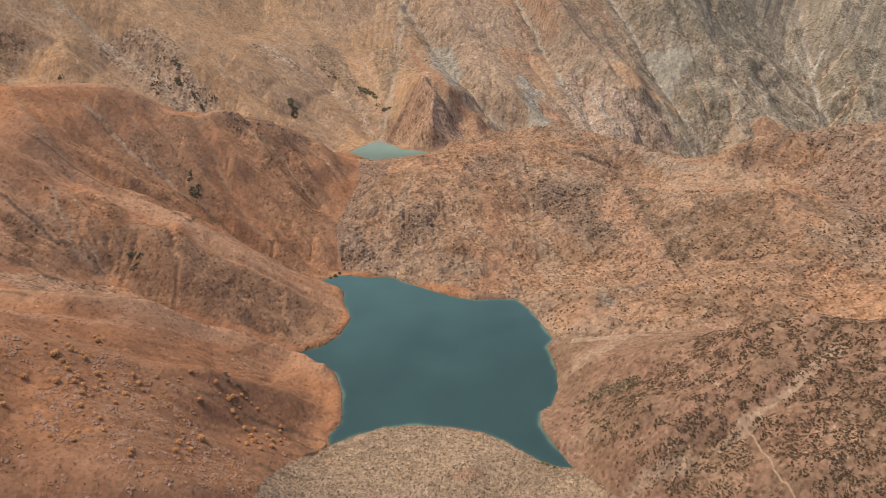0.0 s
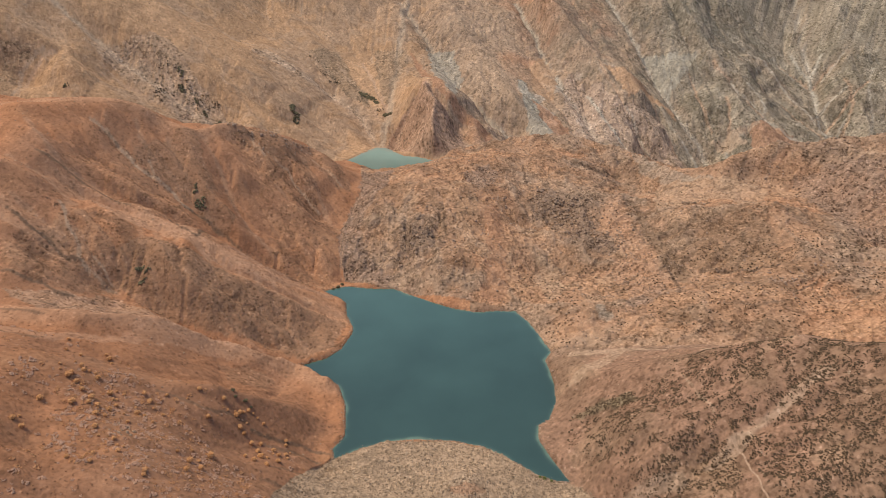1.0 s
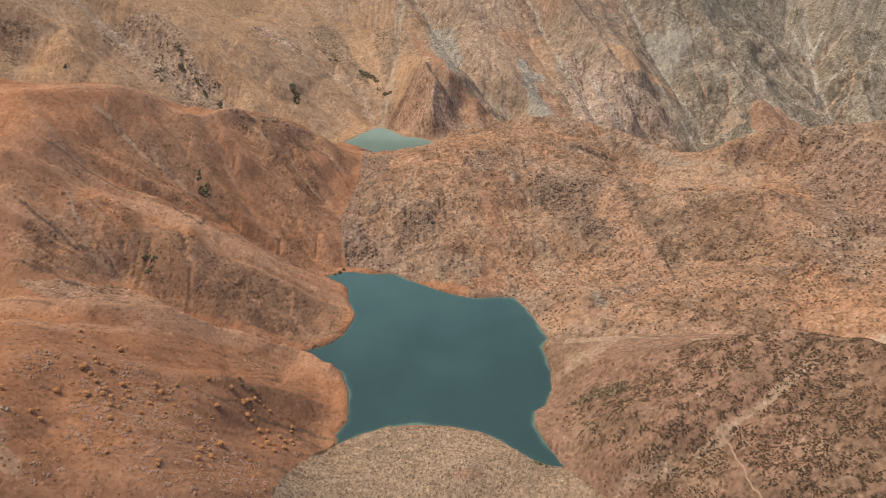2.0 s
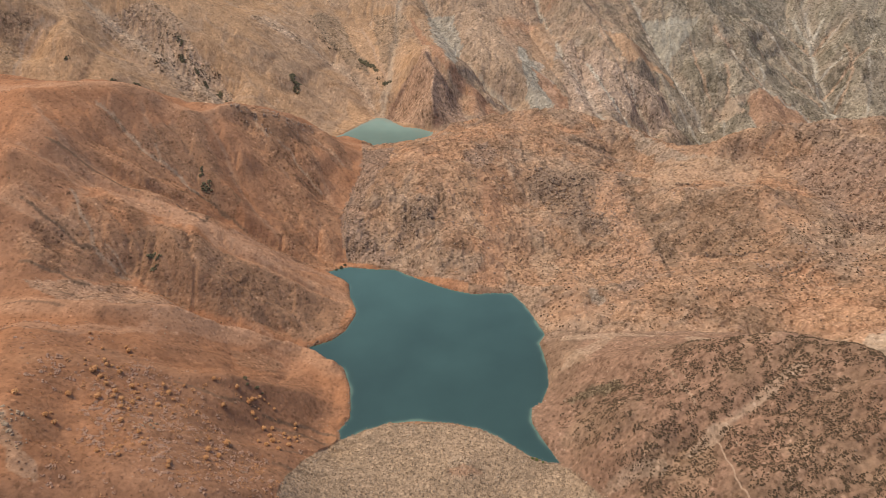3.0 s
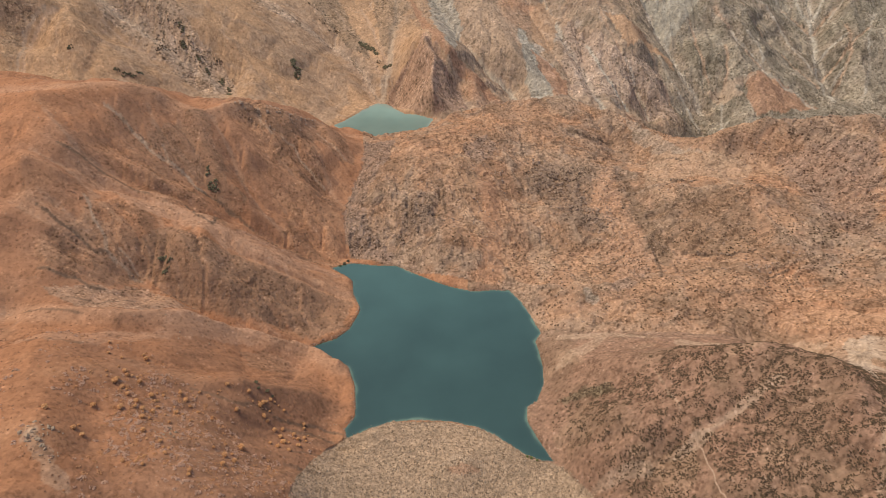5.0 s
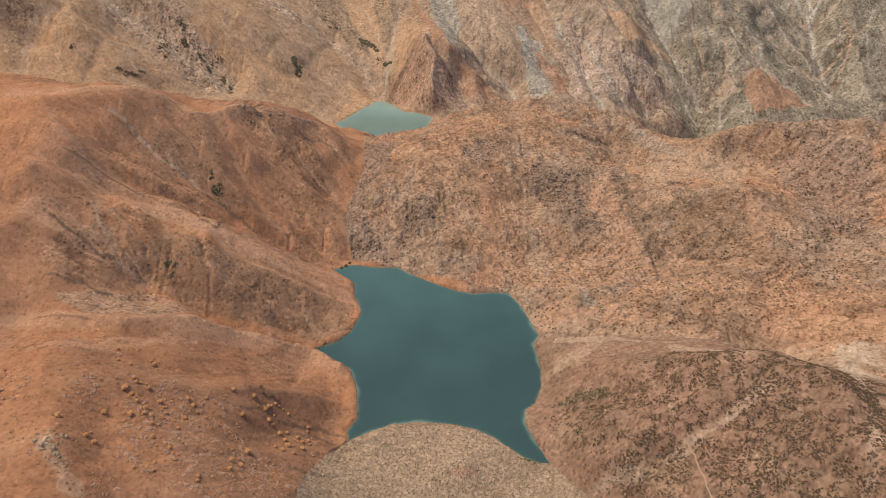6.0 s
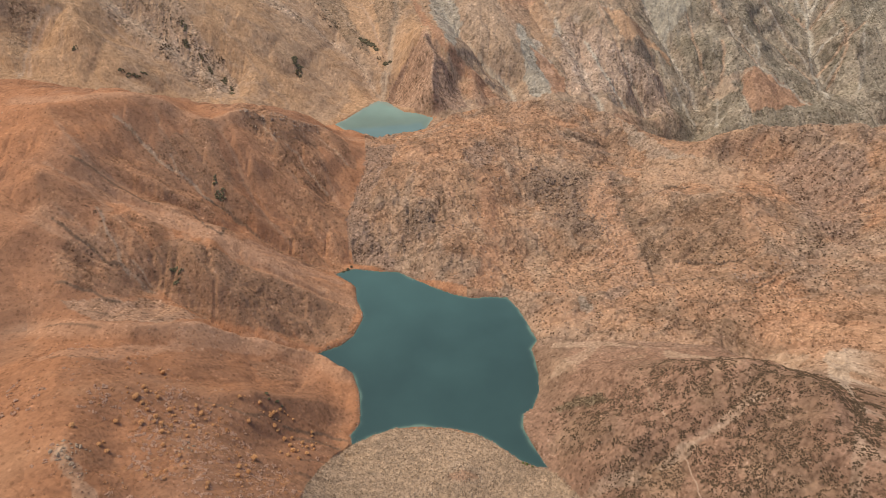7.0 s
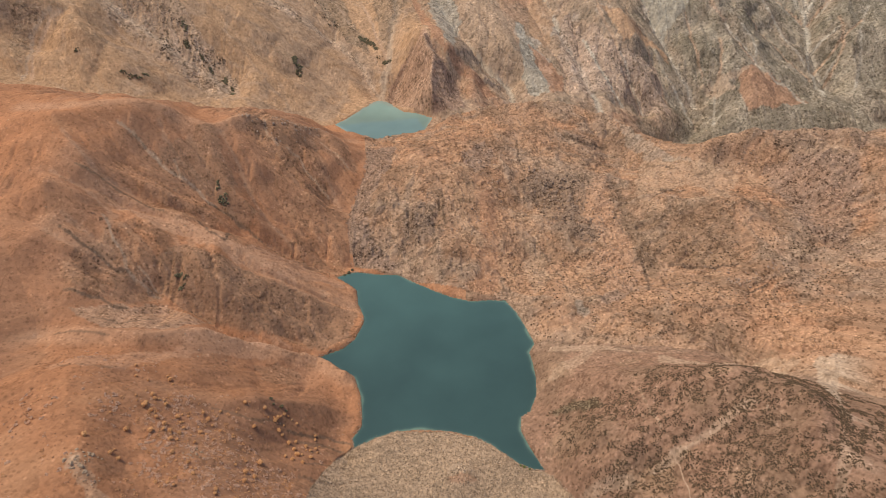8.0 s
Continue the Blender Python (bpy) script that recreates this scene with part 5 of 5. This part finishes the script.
def lump_mesh(name, x, y, z, size, flat, rugged, mat, smooth=False, plain=False):
    pts, tris = lumps(x, y, z, size, flat, rugged, plain)
    ob, _ = sheet(name, pts, tris, None, mat)
    ob.data.polygons.foreach_set("use_smooth", np.full(len(tris), smooth))
    return ob


def stones(name, x, y, size, mat, label, category="stones", plain=True):
    z = height(x, y) + 0.12 * size
    return tagged(lump_mesh(name, x, y, z, size, 0.72, 0.28, mat, plain=plain), label, category, kind="stuff")


def shrubs(name, x, y, size, mat, label, clumps=3, flat=0.62, category="shrubs", plain=False):
    """Each shrub is a few uneven clumps of foliage."""
    xx, yy, ss = [], [], []
    for k in range(clumps):
        a, r = rng.uniform(0, 2 * np.pi, len(x)), size * rng.uniform(0.15, 0.45, len(x)) * (clumps > 1)
        xx.append(x + r * np.cos(a))
        yy.append(y + r * np.sin(a))
        ss.append(size * rng.uniform(0.45, 0.8, len(x)) * (1 if clumps < 4 else 0.6) if clumps > 1 else size)
    xx, yy, ss = np.concatenate(xx), np.concatenate(yy), np.concatenate(ss)
    return tagged(lump_mesh(name, xx, yy, height(xx, yy) + 0.18 * ss, ss, flat, 0.30, mat, plain=plain), label, category, kind="stuff")


def sizes(n, small, large, power=2.5):
    return small + (large - small) * rng.random(n) ** power


PALE_STONE = island_material("pale_stone", (0.24, 0.165, 0.108), (0.47, 0.34, 0.226))
RUBBLE = island_material("slide_rubble", (0.25, 0.165, 0.115), (0.43, 0.30, 0.21))
DARK_STONE = island_material("dark_stone", (0.14, 0.095, 0.068), (0.42, 0.285, 0.195))
JUNIPER = island_material("juniper_foliage", (0.066, 0.044, 0.026), (0.135, 0.088, 0.052), scale=3.0)
FAR_JUNIPER = island_material("far_juniper_foliage", (0.115, 0.10, 0.067), (0.20, 0.165, 0.11), scale=2.0)
DRY_BUSH = island_material("dry_bush", (0.47, 0.28, 0.18), (0.57, 0.35, 0.235), scale=4.0)
RUST_BUSH = island_material("rust_bush", (0.47, 0.235, 0.115), (0.57, 0.30, 0.15), scale=4.0)
YELLOW_LEAF = plant_material("yellow_leaf", (0.54, 0.27, 0.115), (0.66, 0.36, 0.17))
GREEN_LEAF = plant_material("green_leaf", (0.09, 0.105, 0.035), (0.20, 0.21, 0.075))
DARK_LEAF = plant_material("dark_leaf", (0.085, 0.076, 0.045), (0.165, 0.138, 0.080))
TUSSOCK = island_material("dry_tussock", (0.21, 0.108, 0.060), (0.41, 0.212, 0.118), scale=3.0)
SCRUB = island_material("gully_scrub_foliage", (0.12, 0.075, 0.045), (0.24, 0.14, 0.082), scale=3.0)
BARK = island_material("bark", (0.12, 0.085, 0.06), (0.18, 0.13, 0.095), scale=6.0)
TRAIL = island_material("trodden_dust", (0.37, 0.245, 0.16), (0.43, 0.29, 0.195), scale=0.9)

TRAIL_LINES = [[(151, 272), (152, 268), (153, 262), (153, 257), (153, 250), (153, 239), (155, 230), (158, 214)]]

# stones of the dam
x, y = scattered(26000, -95, 100, 225, 334, lambda x, y: inside(x + 2 * layers(x, y, 8, 2, 3), y, DAM_AREA) * (0.75 + 0.5 * layers(x, y, 12, 2, 7)))
stones("dam_stones", x, y, sizes(len(x), 0.35, 1.9, 3.2), PALE_STONE, "pale beige loose stones heaped on the lake dam")
# rubble of the hill, thickest where it lies bare
near_rubble = lambda x, y: np.clip(sum(covered(x, y, p[3], p[2]) for p in COVERS if p[0] in (PURPLE, DARK_ROCK, ORANGE)) * 0.9 + 0.16 + 0.35 * step(0.1, 0.5, layers(x, y, 30, 3, 83)), 0, 1) * inside(x, y, HILL_AREA)
x, y = scattered(44000, -105, 470, 420, 860, near_rubble)
stones("hill_stones", x, y, sizes(len(x), 0.5, 2.4, 3.0), RUBBLE, "broken pinkish stones strewn over the rocky hill")
# dark blocks along the wash and in the hill's clefts
wash_bed = lambda x, y: patch(x, y, 250, 392, 80, 7, -16, 0.6, 8) * (1 - inside(x, y, [(262, 372), (262, 300), (390, 280), (390, 372)]))
dark = lambda x, y: np.clip(sum(covered(x, y, p[3], p[2]) for p in COVERS if p[0] == DARK_ROCK) + 0.5 * sum(step(4, 1, away(x, y, [p[3]], 20.0)) for p in STREAKS if p[0] == CREASE_SHADE) + wash_bed(x, y), 0, 1)
x, y = scattered(22000, -70, 440, 360, 760, lambda x, y: dark(x, y) * 0.9 * inside(x, y, HILL_AREA))
stones("dark_stones", x, y, sizes(len(x), 0.7, 4.2, 3.0) * np.where(y < 440, 0.4, 1.0), DARK_STONE, "dark weathered boulders in the clefts of the hill")
# stones on the grass slopes and in the runnels
stony = lambda x, y: (1 - inside(x, y, HILL_AREA)) * (1 - inside(x, y, DAM_AREA)) * (1 - inside(x, y, LAKE_SHORE)) * np.clip(0.03 + 0.6 * step(0.3, 0.8, worn_at(RUN, x, y)) * (y > 330) + 0.4 * step(0.25, 0.5, layers(x, y, 26, 3, 45)), 0, 1)
x, y = scattered(26000, -420, 260, 200, 720, stony)
stones("slope_stones", x, y, sizes(len(x), 0.3, 1.5, 3.0), PALE_STONE, "small pale stones in the runnels of grassy slopes")
# tussocks of the dry grass slopes
x, y = scattered(42000, -430, 30, 195, 760, lambda x, y: (1 - inside(x, y, HILL_AREA)) * (1 - inside(x, y, DAM_AREA)) * (1 - inside(x, y, LAKE_SHORE)) * np.clip(0.5 + 0.7 * layers(x, y, 22, 3, 47), 0.1, 1))
tagged(lump_mesh("grass_tussocks", x, y, height(x, y) + 0.08, sizes(len(x), 0.4, 1.3, 2.0), 0.7, 0.3, TUSSOCK, plain=True), "small dry tussocks of red-brown grass on the spurs", "grass", kind="stuff")
# wet blocks at the water's edge
ring = np.array(LAKE_SHORE + LAKE_SHORE[:1], float)
k, u = rng.integers(0, len(ring) - 1, 2600), rng.random(2600)
x, y = (ring[k] + (ring[k + 1] - ring[k]) * u[:, None]).T + rng.normal(0, 0.9, (2, 2600))
stones("shore_stones", x, y, sizes(len(x), 0.3, 1.6, 2.0), RUBBLE, "stones lying along the edge of the lake")

# junipers of the near slope
bare_sand = lambda x, y: 1 - np.clip(patch(x, y, 289, 350, 50, 20, -18) + patch(x, y, 320, 322, 66, 30, -20), 0, 1)
off_trail = lambda x, y: step(1.5, 4.0, away(x, y, TRAIL_LINES, 40.0))
def bushy(x, y):
    """Mats of juniper, close together on the slope above the outlet."""
    mats = layers(x, y, 5.0, 3, 145) + 0.25 * layers(x, y, 34, 2, 147)
    olive = sum(covered(x, y, p[3], p[2]) for p in COVERS if p[0] == OLIVE)
    on = step(-0.16, 0.06, mats + 0.6 * olive) * step(76, 110, x + 0.4 * (y - 300)) * step(352, 318, y - 0.10 * (x - 150)) + 0.9 * olive
    off = bare_sand(x, y) * off_trail(x, y) * step(6, 16, away(x, y, [LAKE_SHORE], 60.0)) * (1 - inside(x, y, DAM_AREA))
    return on * off * (1 - 0.9 * sum(covered(x, y, p[3], p[2]) for p in COVERS if p[0] == SAND))


x, y = scattered(56000, 75, 300, 195, 405, bushy)
shrubs("juniper_shrubs", x, y, sizes(len(x), 0.7, 2.3, 1.6), JUNIPER, "low dark juniper shrubs dotted over the near slope", 2, 0.36, plain=True)
# small dark cushions at the foot of the hill
x, y = scattered(9000, 60, 400, 405, 540, lambda x, y: np.clip(0.18 + 0.5 * layers(x, y, 24, 3, 151), 0, 1) * step(3, 9, away(x, y, [LAKE_SHORE], 60.0)) * ~inside(x, y, LAKE_SHORE) * bare_sand(x, y))
shrubs("cushion_shrubs", x, y, sizes(len(x), 0.6, 1.8, 2.0), JUNIPER, "small dark cushion shrubs at the foot of the rocky hill", 1)
x, y = scattered(9000, -100, 440, 480, 840, lambda x, y: np.clip(0.12 + 0.75 * layers(x, y, 45, 3, 153), 0, 1) * inside(x, y, HILL_AREA) * step(3, 9, away(x, y, [LAKE_SHORE], 60.0)))
shrubs("hill_shrubs", x, y, sizes(len(x), 0.6, 1.7, 2.0), JUNIPER, "sparse dark shrubs on the rocky hill", 1)
# dark scrub along the beds of the west gullies
beds = np.concatenate([np.linspace(a, b, 90) for n in ("gully_one", "gully_one_up", "gully_two") for a, b in zip(GULLIES[n][:-1], GULLIES[n][1:])])[:, :2]
beds = beds[rng.random(len(beds)) < np.clip(0.4 + 1.3 * layers(beds[:, 0], beds[:, 1], 20, 2, 157), 0, 1)]
x, y = (beds + rng.normal(0, 3.2, beds.shape)).T
clear = ~inside(x, y, LAKE_SHORE) & (away(x, y, [LAKE_SHORE + LAKE_SHORE[:1]], 60.0) > 4)
x, y = x[clear], y[clear]
shrubs("gully_scrub", x, y, sizes(len(x), 0.5, 1.9, 2.0), SCRUB, "dark brown scrub along the gully beds", 2, 0.5, plain=True)
# bushes of the west spur
thick = lambda x, y: np.clip(0.12 + 1.2 * patch(x, y, -150, 255, 60, 30, -25, 0.6, 22) + 0.4 * layers(x, y, 18, 3, 155), 0, 1) * step(330, 300, y + 0.25 * (x + 150)) * step(-70, -92, x) * (1 - inside(x, y, DAM_AREA))
x, y = scattered(3000, -265, -85, 195, 335, thick)
shrubs("dry_bushes", x, y, sizes(len(x), 0.9, 3.6, 2.0), DRY_BUSH, "leafless grey-brown bushes on the red slope", 12, 0.8, "bushes", plain=True)
x, y = scattered(2200, -265, -85, 195, 335, thick)
shrubs("rust_bushes", x, y, sizes(len(x), 0.8, 3.0, 2.0), RUST_BUSH, "rust-coloured autumn bushes on the red slope", 12, 0.8, "bushes", plain=True)
# junipers of the far mountainsides
far_open = lambda x, y: inside(x, y, MOUNTAIN_AREA) * step(0.55, 0.25, worn_at(RUN, x, y)) * np.clip(0.10 + 0.75 * step(250, 470, x + 40 * layers(x, y, 60, 2, 161)) + 0.9 * sum(covered(x, y, p, 4) for p in STANDS) - 0.12 * step(0, -150, x), 0, 1)
bare = lambda x, y: 1 - np.clip(sum(covered(x, y, p[3], p[2]) for p in COVERS if p[0] in (SCREE, SLATE, RUST, SAND, HAY)) + sum(step(5, 2, away(x, y, [p[3]], 20.0)) for p in STREAKS if p[0] == BED), 0, 1)
x, y = scattered(95000, -480, 900, 860, 1500, lambda x, y: far_open(x, y) * np.clip(0.45 + 1.2 * layers(x, y, 16, 3, 163), 0, 1) * bare(x, y))
shrubs("mountain_junipers", x, y, sizes(len(x), 1.0, 2.7, 2.0), FAR_JUNIPER, "grey-green junipers speckling the far mountainside", 1, 0.6, plain=True)
x, y = scattered(26000, -480, 560, 860, 1300, lambda x, y: np.clip(sum(covered(x, y, p, 5) for p in STANDS), 0, 1) * step(-0.12, 0.05, layers(x, y, 12, 3, 165)))
shrubs("juniper_stands", x, y, sizes(len(x), 2.0, 4.6, 1.5), JUNIPER, "dark olive juniper stands on the rocky far slope", 2, 0.5, plain=True)
x, y = scattered(9000, -480, 900, 880, 1450, lambda x, y: inside(x, y, MOUNTAIN_AREA) * np.clip(0.5 * step(0.3, 0.8, worn_at(RUN, x, y)) + 0.25, 0, 1))
stones("mountain_stones", x, y, sizes(len(x), 0.8, 3.0, 3.0), PALE_STONE, "pale stones in the gullies of the mountainside")


# ---- things that stand singly ----
def part(name, points, faces, mat, parent, label="", smooth=False):
    me = bpy.data.meshes.new(name)
    me.from_pydata([tuple(p) for p in points], [], [tuple(int(i) for i in f) for f in faces])
    me.materials.append(mat)
    me.polygons.foreach_set("use_smooth", np.full(len(me.polygons), smooth))
    ob = new(name, me)
    ob.parent = parent
    return tagged(ob, label)


def stem_form(lean, turn, length, foot):
    """A tapered five-sided stem that bends outward."""
    pts, faces = [], []
    for i in range(4):
        t = i / 3
        out, up, r = lean * length * t ** 1.5, length * t, foot * (1 - 0.75 * t)
        for k in range(5):
            a = 2 * math.pi * k / 5
            pts.append((math.cos(turn) * out + r * math.cos(a), math.sin(turn) * out + r * math.sin(a), up - 0.25))
        if i:
            for k in range(5):
                faces.append((i * 5 - 5 + k, i * 5 - 5 + (k + 1) % 5, i * 5 + (k + 1) % 5, i * 5 + k))
    return pts, faces


def bush(name, label, category, group, wide, tall, leaf_mat, leaves, stems):
    """A bush with stems and a crown of many small leaf clumps."""
    top = tagged(new(name), label, category, group)
    for k in range(stems):
        pts, faces = stem_form(0.55, 2 * math.pi * k / stems + 0.4, tall * 0.7, 0.05 + 0.02 * wide)
        part("stem", pts, faces, BARK, top)
    u = rng.normal(0, 1, (leaves, 3))
    u /= np.linalg.norm(u, axis=1)[:, None]
    r = rng.uniform(0.35, 1.0, leaves)[:, None]
    at = u * r * (wide / 2, wide / 2, tall / 2) + (0, 0, tall * 0.52)
    pts, tris = lumps(at[:, 0], at[:, 1], np.maximum(at[:, 2], 0.08), rng.uniform(0.20, 0.36, leaves) * wide ** 0.7, 0.8, 0.4)
    part("crown", pts, tris, leaf_mat, top)
    return top


def bushes(first, places):
    for k, (x, y, scale) in enumerate(places):
        m = pose(x, y, float(height(x, y)[0]) - 0.05, 0, 0, 47 * k) @ Matrix.Diagonal((scale, scale, scale * 0.95, 1))
        if k == 0:
            first.matrix_basis = m
        else:
            other = copy_thing(first, Matrix.Identity(4))
            other.matrix_basis = m


yellow = [(-213, 243, 1.5), (-199, 259, 1.4), (-195, 279, 1.6), (-191, 277, 1.3), (-125, 266, 1.8), (-107, 289, 1.6), (-186, 262, 1.5), (-181, 270, 1.3)]
for x, y in zip(*scattered(260, -215, -95, 225, 318, lambda x, y: np.clip(0.35 + 1.2 * layers(x, y, 22, 2, 171) + 0.5 * patch(x, y, -165, 272, 50, 8, -22, 0.5, 10), 0, 1))):
    yellow.append((float(x), float(y), float(rng.uniform(0.5, 1.0) ** 1.3 * 1.4)))
bushes(bush("yellow_bush", "rounded yellow-orange autumn bush on the red slope", "bush", "yellow bushes of the west slope", 2.3, 1.7, YELLOW_LEAF, 110, 4), yellow[:150])
green = [(58, 297.5, 1.0), (55.5, 298.6, 0.8), (62, 295.6, 0.7)]
bushes(bush("green_bush", "bright green bush at the lake's outlet", "bush", "green bushes at the outlet", 2.4, 1.5, GREEN_LEAF, 90, 4), green)
bushes(bush("olive_bush", "dark olive evergreen bush on the red slope", "bush", "olive bushes of the west slope", 2.8, 1.5, DARK_LEAF, 90, 4), [(-129, 322, 1.0), (-127, 319, 0.8), (-122, 321, 1.1), (-119, 320, 0.7), (-97, 524, 1.3), (-101, 521, 1.0), (-94, 528, 1.1)])


def thicket(x, y, reach, turn, label):
    """Many junipers grown together into one ragged mat with gaps."""
    top = tagged(new("juniper_thicket"), label, "thicket", "juniper thickets")
    z0 = float(height(x, y)[0])
    top.location = (x, y, z0)
    n = int(18 + 5 * reach)
    a, r = rng.uniform(0, 2 * np.pi, n), reach * np.sqrt(rng.random(n))
    u, v = r * np.cos(a), 0.55 * r * np.sin(a)
    px, py = x + u * math.cos(turn) - v * math.sin(turn), y + u * math.sin(turn) + v * math.cos(turn)
    keep = layers(px, py, reach * 0.6, 2, 181) > -0.25
    px, py = px[keep], py[keep]
    size = rng.uniform(0.28, 0.5, len(px)) * reach ** 0.8 + 0.7
    for k in range(0, len(px), 6):
        pts, tris = lumps(px[k:k + 6] - x, py[k:k + 6] - y, height(px[k:k + 6], py[k:k + 6]) + 0.2 * size[k:k + 6] - z0, size[k:k + 6], 0.6, 0.35)
        part("foliage", pts, tris, DARK_LEAF, top)
    pts, faces = stem_form(0.5, turn, 1.0, 0.12)
    part("stem", pts, faces, BARK, top)
    return top


for x, y, reach, turn in ((-223, 986, 9, 1.9), (-219, 977, 8, 1.8), (-226, 992, 5, 1.0), (-216, 984, 5, 0.4), (-222, 560, 4.2, 1.2), (-217, 551, 5.0, 0.6), (-214, 548, 3.2, 0.2), (-228, 442, 3.2, 0.3), (-222, 437, 3.6, 1.0), (-225, 432, 2.6, 0.2),
                          (-473, 849, 4.5, 0.8), (-421, 846, 4, 0.2), (-413, 845, 4, 1.2), (-405, 850, 4.5, 0.4), (-398, 858, 4, 0.5), (-136, 1104, 7, 2.2), (-126, 1100, 8, 2.3), (-117, 1094, 8, 2.2), (-110, 1085, 6, 2.2), (-91, 1054, 8, 0.6),
                          (-301, 902, 6, 2.0), (-297, 890, 5, 2.1), (-312, 915, 6, 2.0), (-372, 965, 7, 1.9), (-366, 945, 6, 1.9), (-345, 935, 5, 2.2), (-332, 922, 5, 2.2)):
    thicket(x, y, reach, turn, "dark green juniper thicket on the dry brown mountainside" if y > 700 else "small dark juniper thicket on the red grass slope")


def outcrop(x, y, reach, mat, label, count=12):
    """Ledges of broken rock that stand out of the slope."""
    top = tagged(new("rock_outcrop"), label, "outcrop", "rock outcrops")
    z0 = float(height(x, y)[0])
    top.location = (x, y, z0)
    for k in range(count):
        dx, dy = rng.normal(0, reach * 0.75, 2)
        s = reach * rng.uniform(0.18, 0.6)
        dz = float(height(x + dx, y + dy)[0]) - z0
        pts, tris = lumps(np.array([dx]), np.array([dy]), np.array([dz - 0.02 * s]), np.array([s]), 0.85, 0.42)
        part("block", pts, tris, mat, top)
    return top


for x, y, reach in ((-210, 224, 5), (-207, 219, 4), (-204, 228, 3), (-160, 253, 4), (-200, 214, 3)):
    outcrop(x, y, reach, PALE_STONE, "pale weathered rock outcrop on the red slope")
for x, y, reach in ((104, 668, 7), (112, 660, 8), (122, 655, 7), (131, 648, 6), (97, 676, 6), (140, 583, 6), (148, 576, 7), (157, 570, 6), (163, 566, 5), (-24, 590, 6), (-20, 604, 5), (-30, 574, 5), (-33, 562, 4), (118, 640, 6), (126, 632, 5), (120, 648, 8), (128, 640, 8), (135, 625, 8), (110, 640, 7), (140, 610, 8), (145, 595, 8), (152, 588, 7), (130, 600, 6), (160, 580, 7), (104, 655, 8)):
    outcrop(x, y, reach, DARK_STONE, "dark craggy rock outcrop on the tan hill")
for x, y, reach in ((262, 470, 5), (272, 466, 6), (282, 470, 4), (300, 480, 5), (313, 477, 4), (60, 640, 5), (8, 560, 5), (35, 585, 5), (330, 470, 5), (350, 478, 4)):
    outcrop(x, y, reach, RUBBLE, "pinkish broken rock outcrop on the tan hill")
for x, y, reach in ((362, 680, 6), (376, 674, 7), (389, 668, 6), (402, 662, 6), (416, 656, 5), (350, 684, 6), (430, 648, 5), (340, 672, 5)):
    outcrop(x, y, reach, DARK_STONE, "dark broken rock along the crest of the hill")
for x, y, reach in ((-175, 660, 6), (-165, 668, 6), (-155, 678, 5), (-190, 652, 6), (-145, 688, 5), (-205, 645, 6), (-135, 698, 4), (-160, 655, 5), (-180, 640, 5)):
    outcrop(x, y, reach, RUBBLE, "jagged brown rock rib along the grassy ridge")


def trail(line, wide):
    p = np.array(line, float)
    gap = np.hypot(*np.diff(p, axis=0).T)
    at = np.concatenate(([0], np.cumsum(gap)))
    s = np.arange(0, at[-1], 1.2)
    x, y = np.interp(s, at, p[:, 0]), np.interp(s, at, p[:, 1])
    x, y = x + 0.9 * layers(s, s * 0, 9, 2, 191), y + 0.9 * layers(s, s * 0 + 50, 9, 2, 193)
    dx, dy = np.gradient(x), np.gradient(y)
    nn = np.hypot(dx, dy)
    half = wide * 0.5 * (1 + 0.3 * layers(s, s * 0 + 90, 6, 2, 195))
    rows = [np.stack([x - dy / nn * half * k, y + dx / nn * half * k], -1) for k in (1, 0.5, 0, -0.5, -1)]
    pts = np.stack(rows, 1).reshape(-1, 2)
    pts = np.c_[pts, height(pts[:, 0], pts[:, 1]) + 0.16]
    n = len(s)
    g = np.arange(n * 5).reshape(n, 5)
    q = np.stack([g[:-1, :-1], g[:-1, 1:], g[1:, 1:], g[1:, :-1]], -1).reshape(-1, 4)
    ob, _ = sheet("trail", pts, q[:, ::-1], None, TRAIL)
    return tagged(ob, "narrow pale dust trail across the shrubby slope", "trail", kind="structure")


for line in TRAIL_LINES:
    trail(line, 0.7)
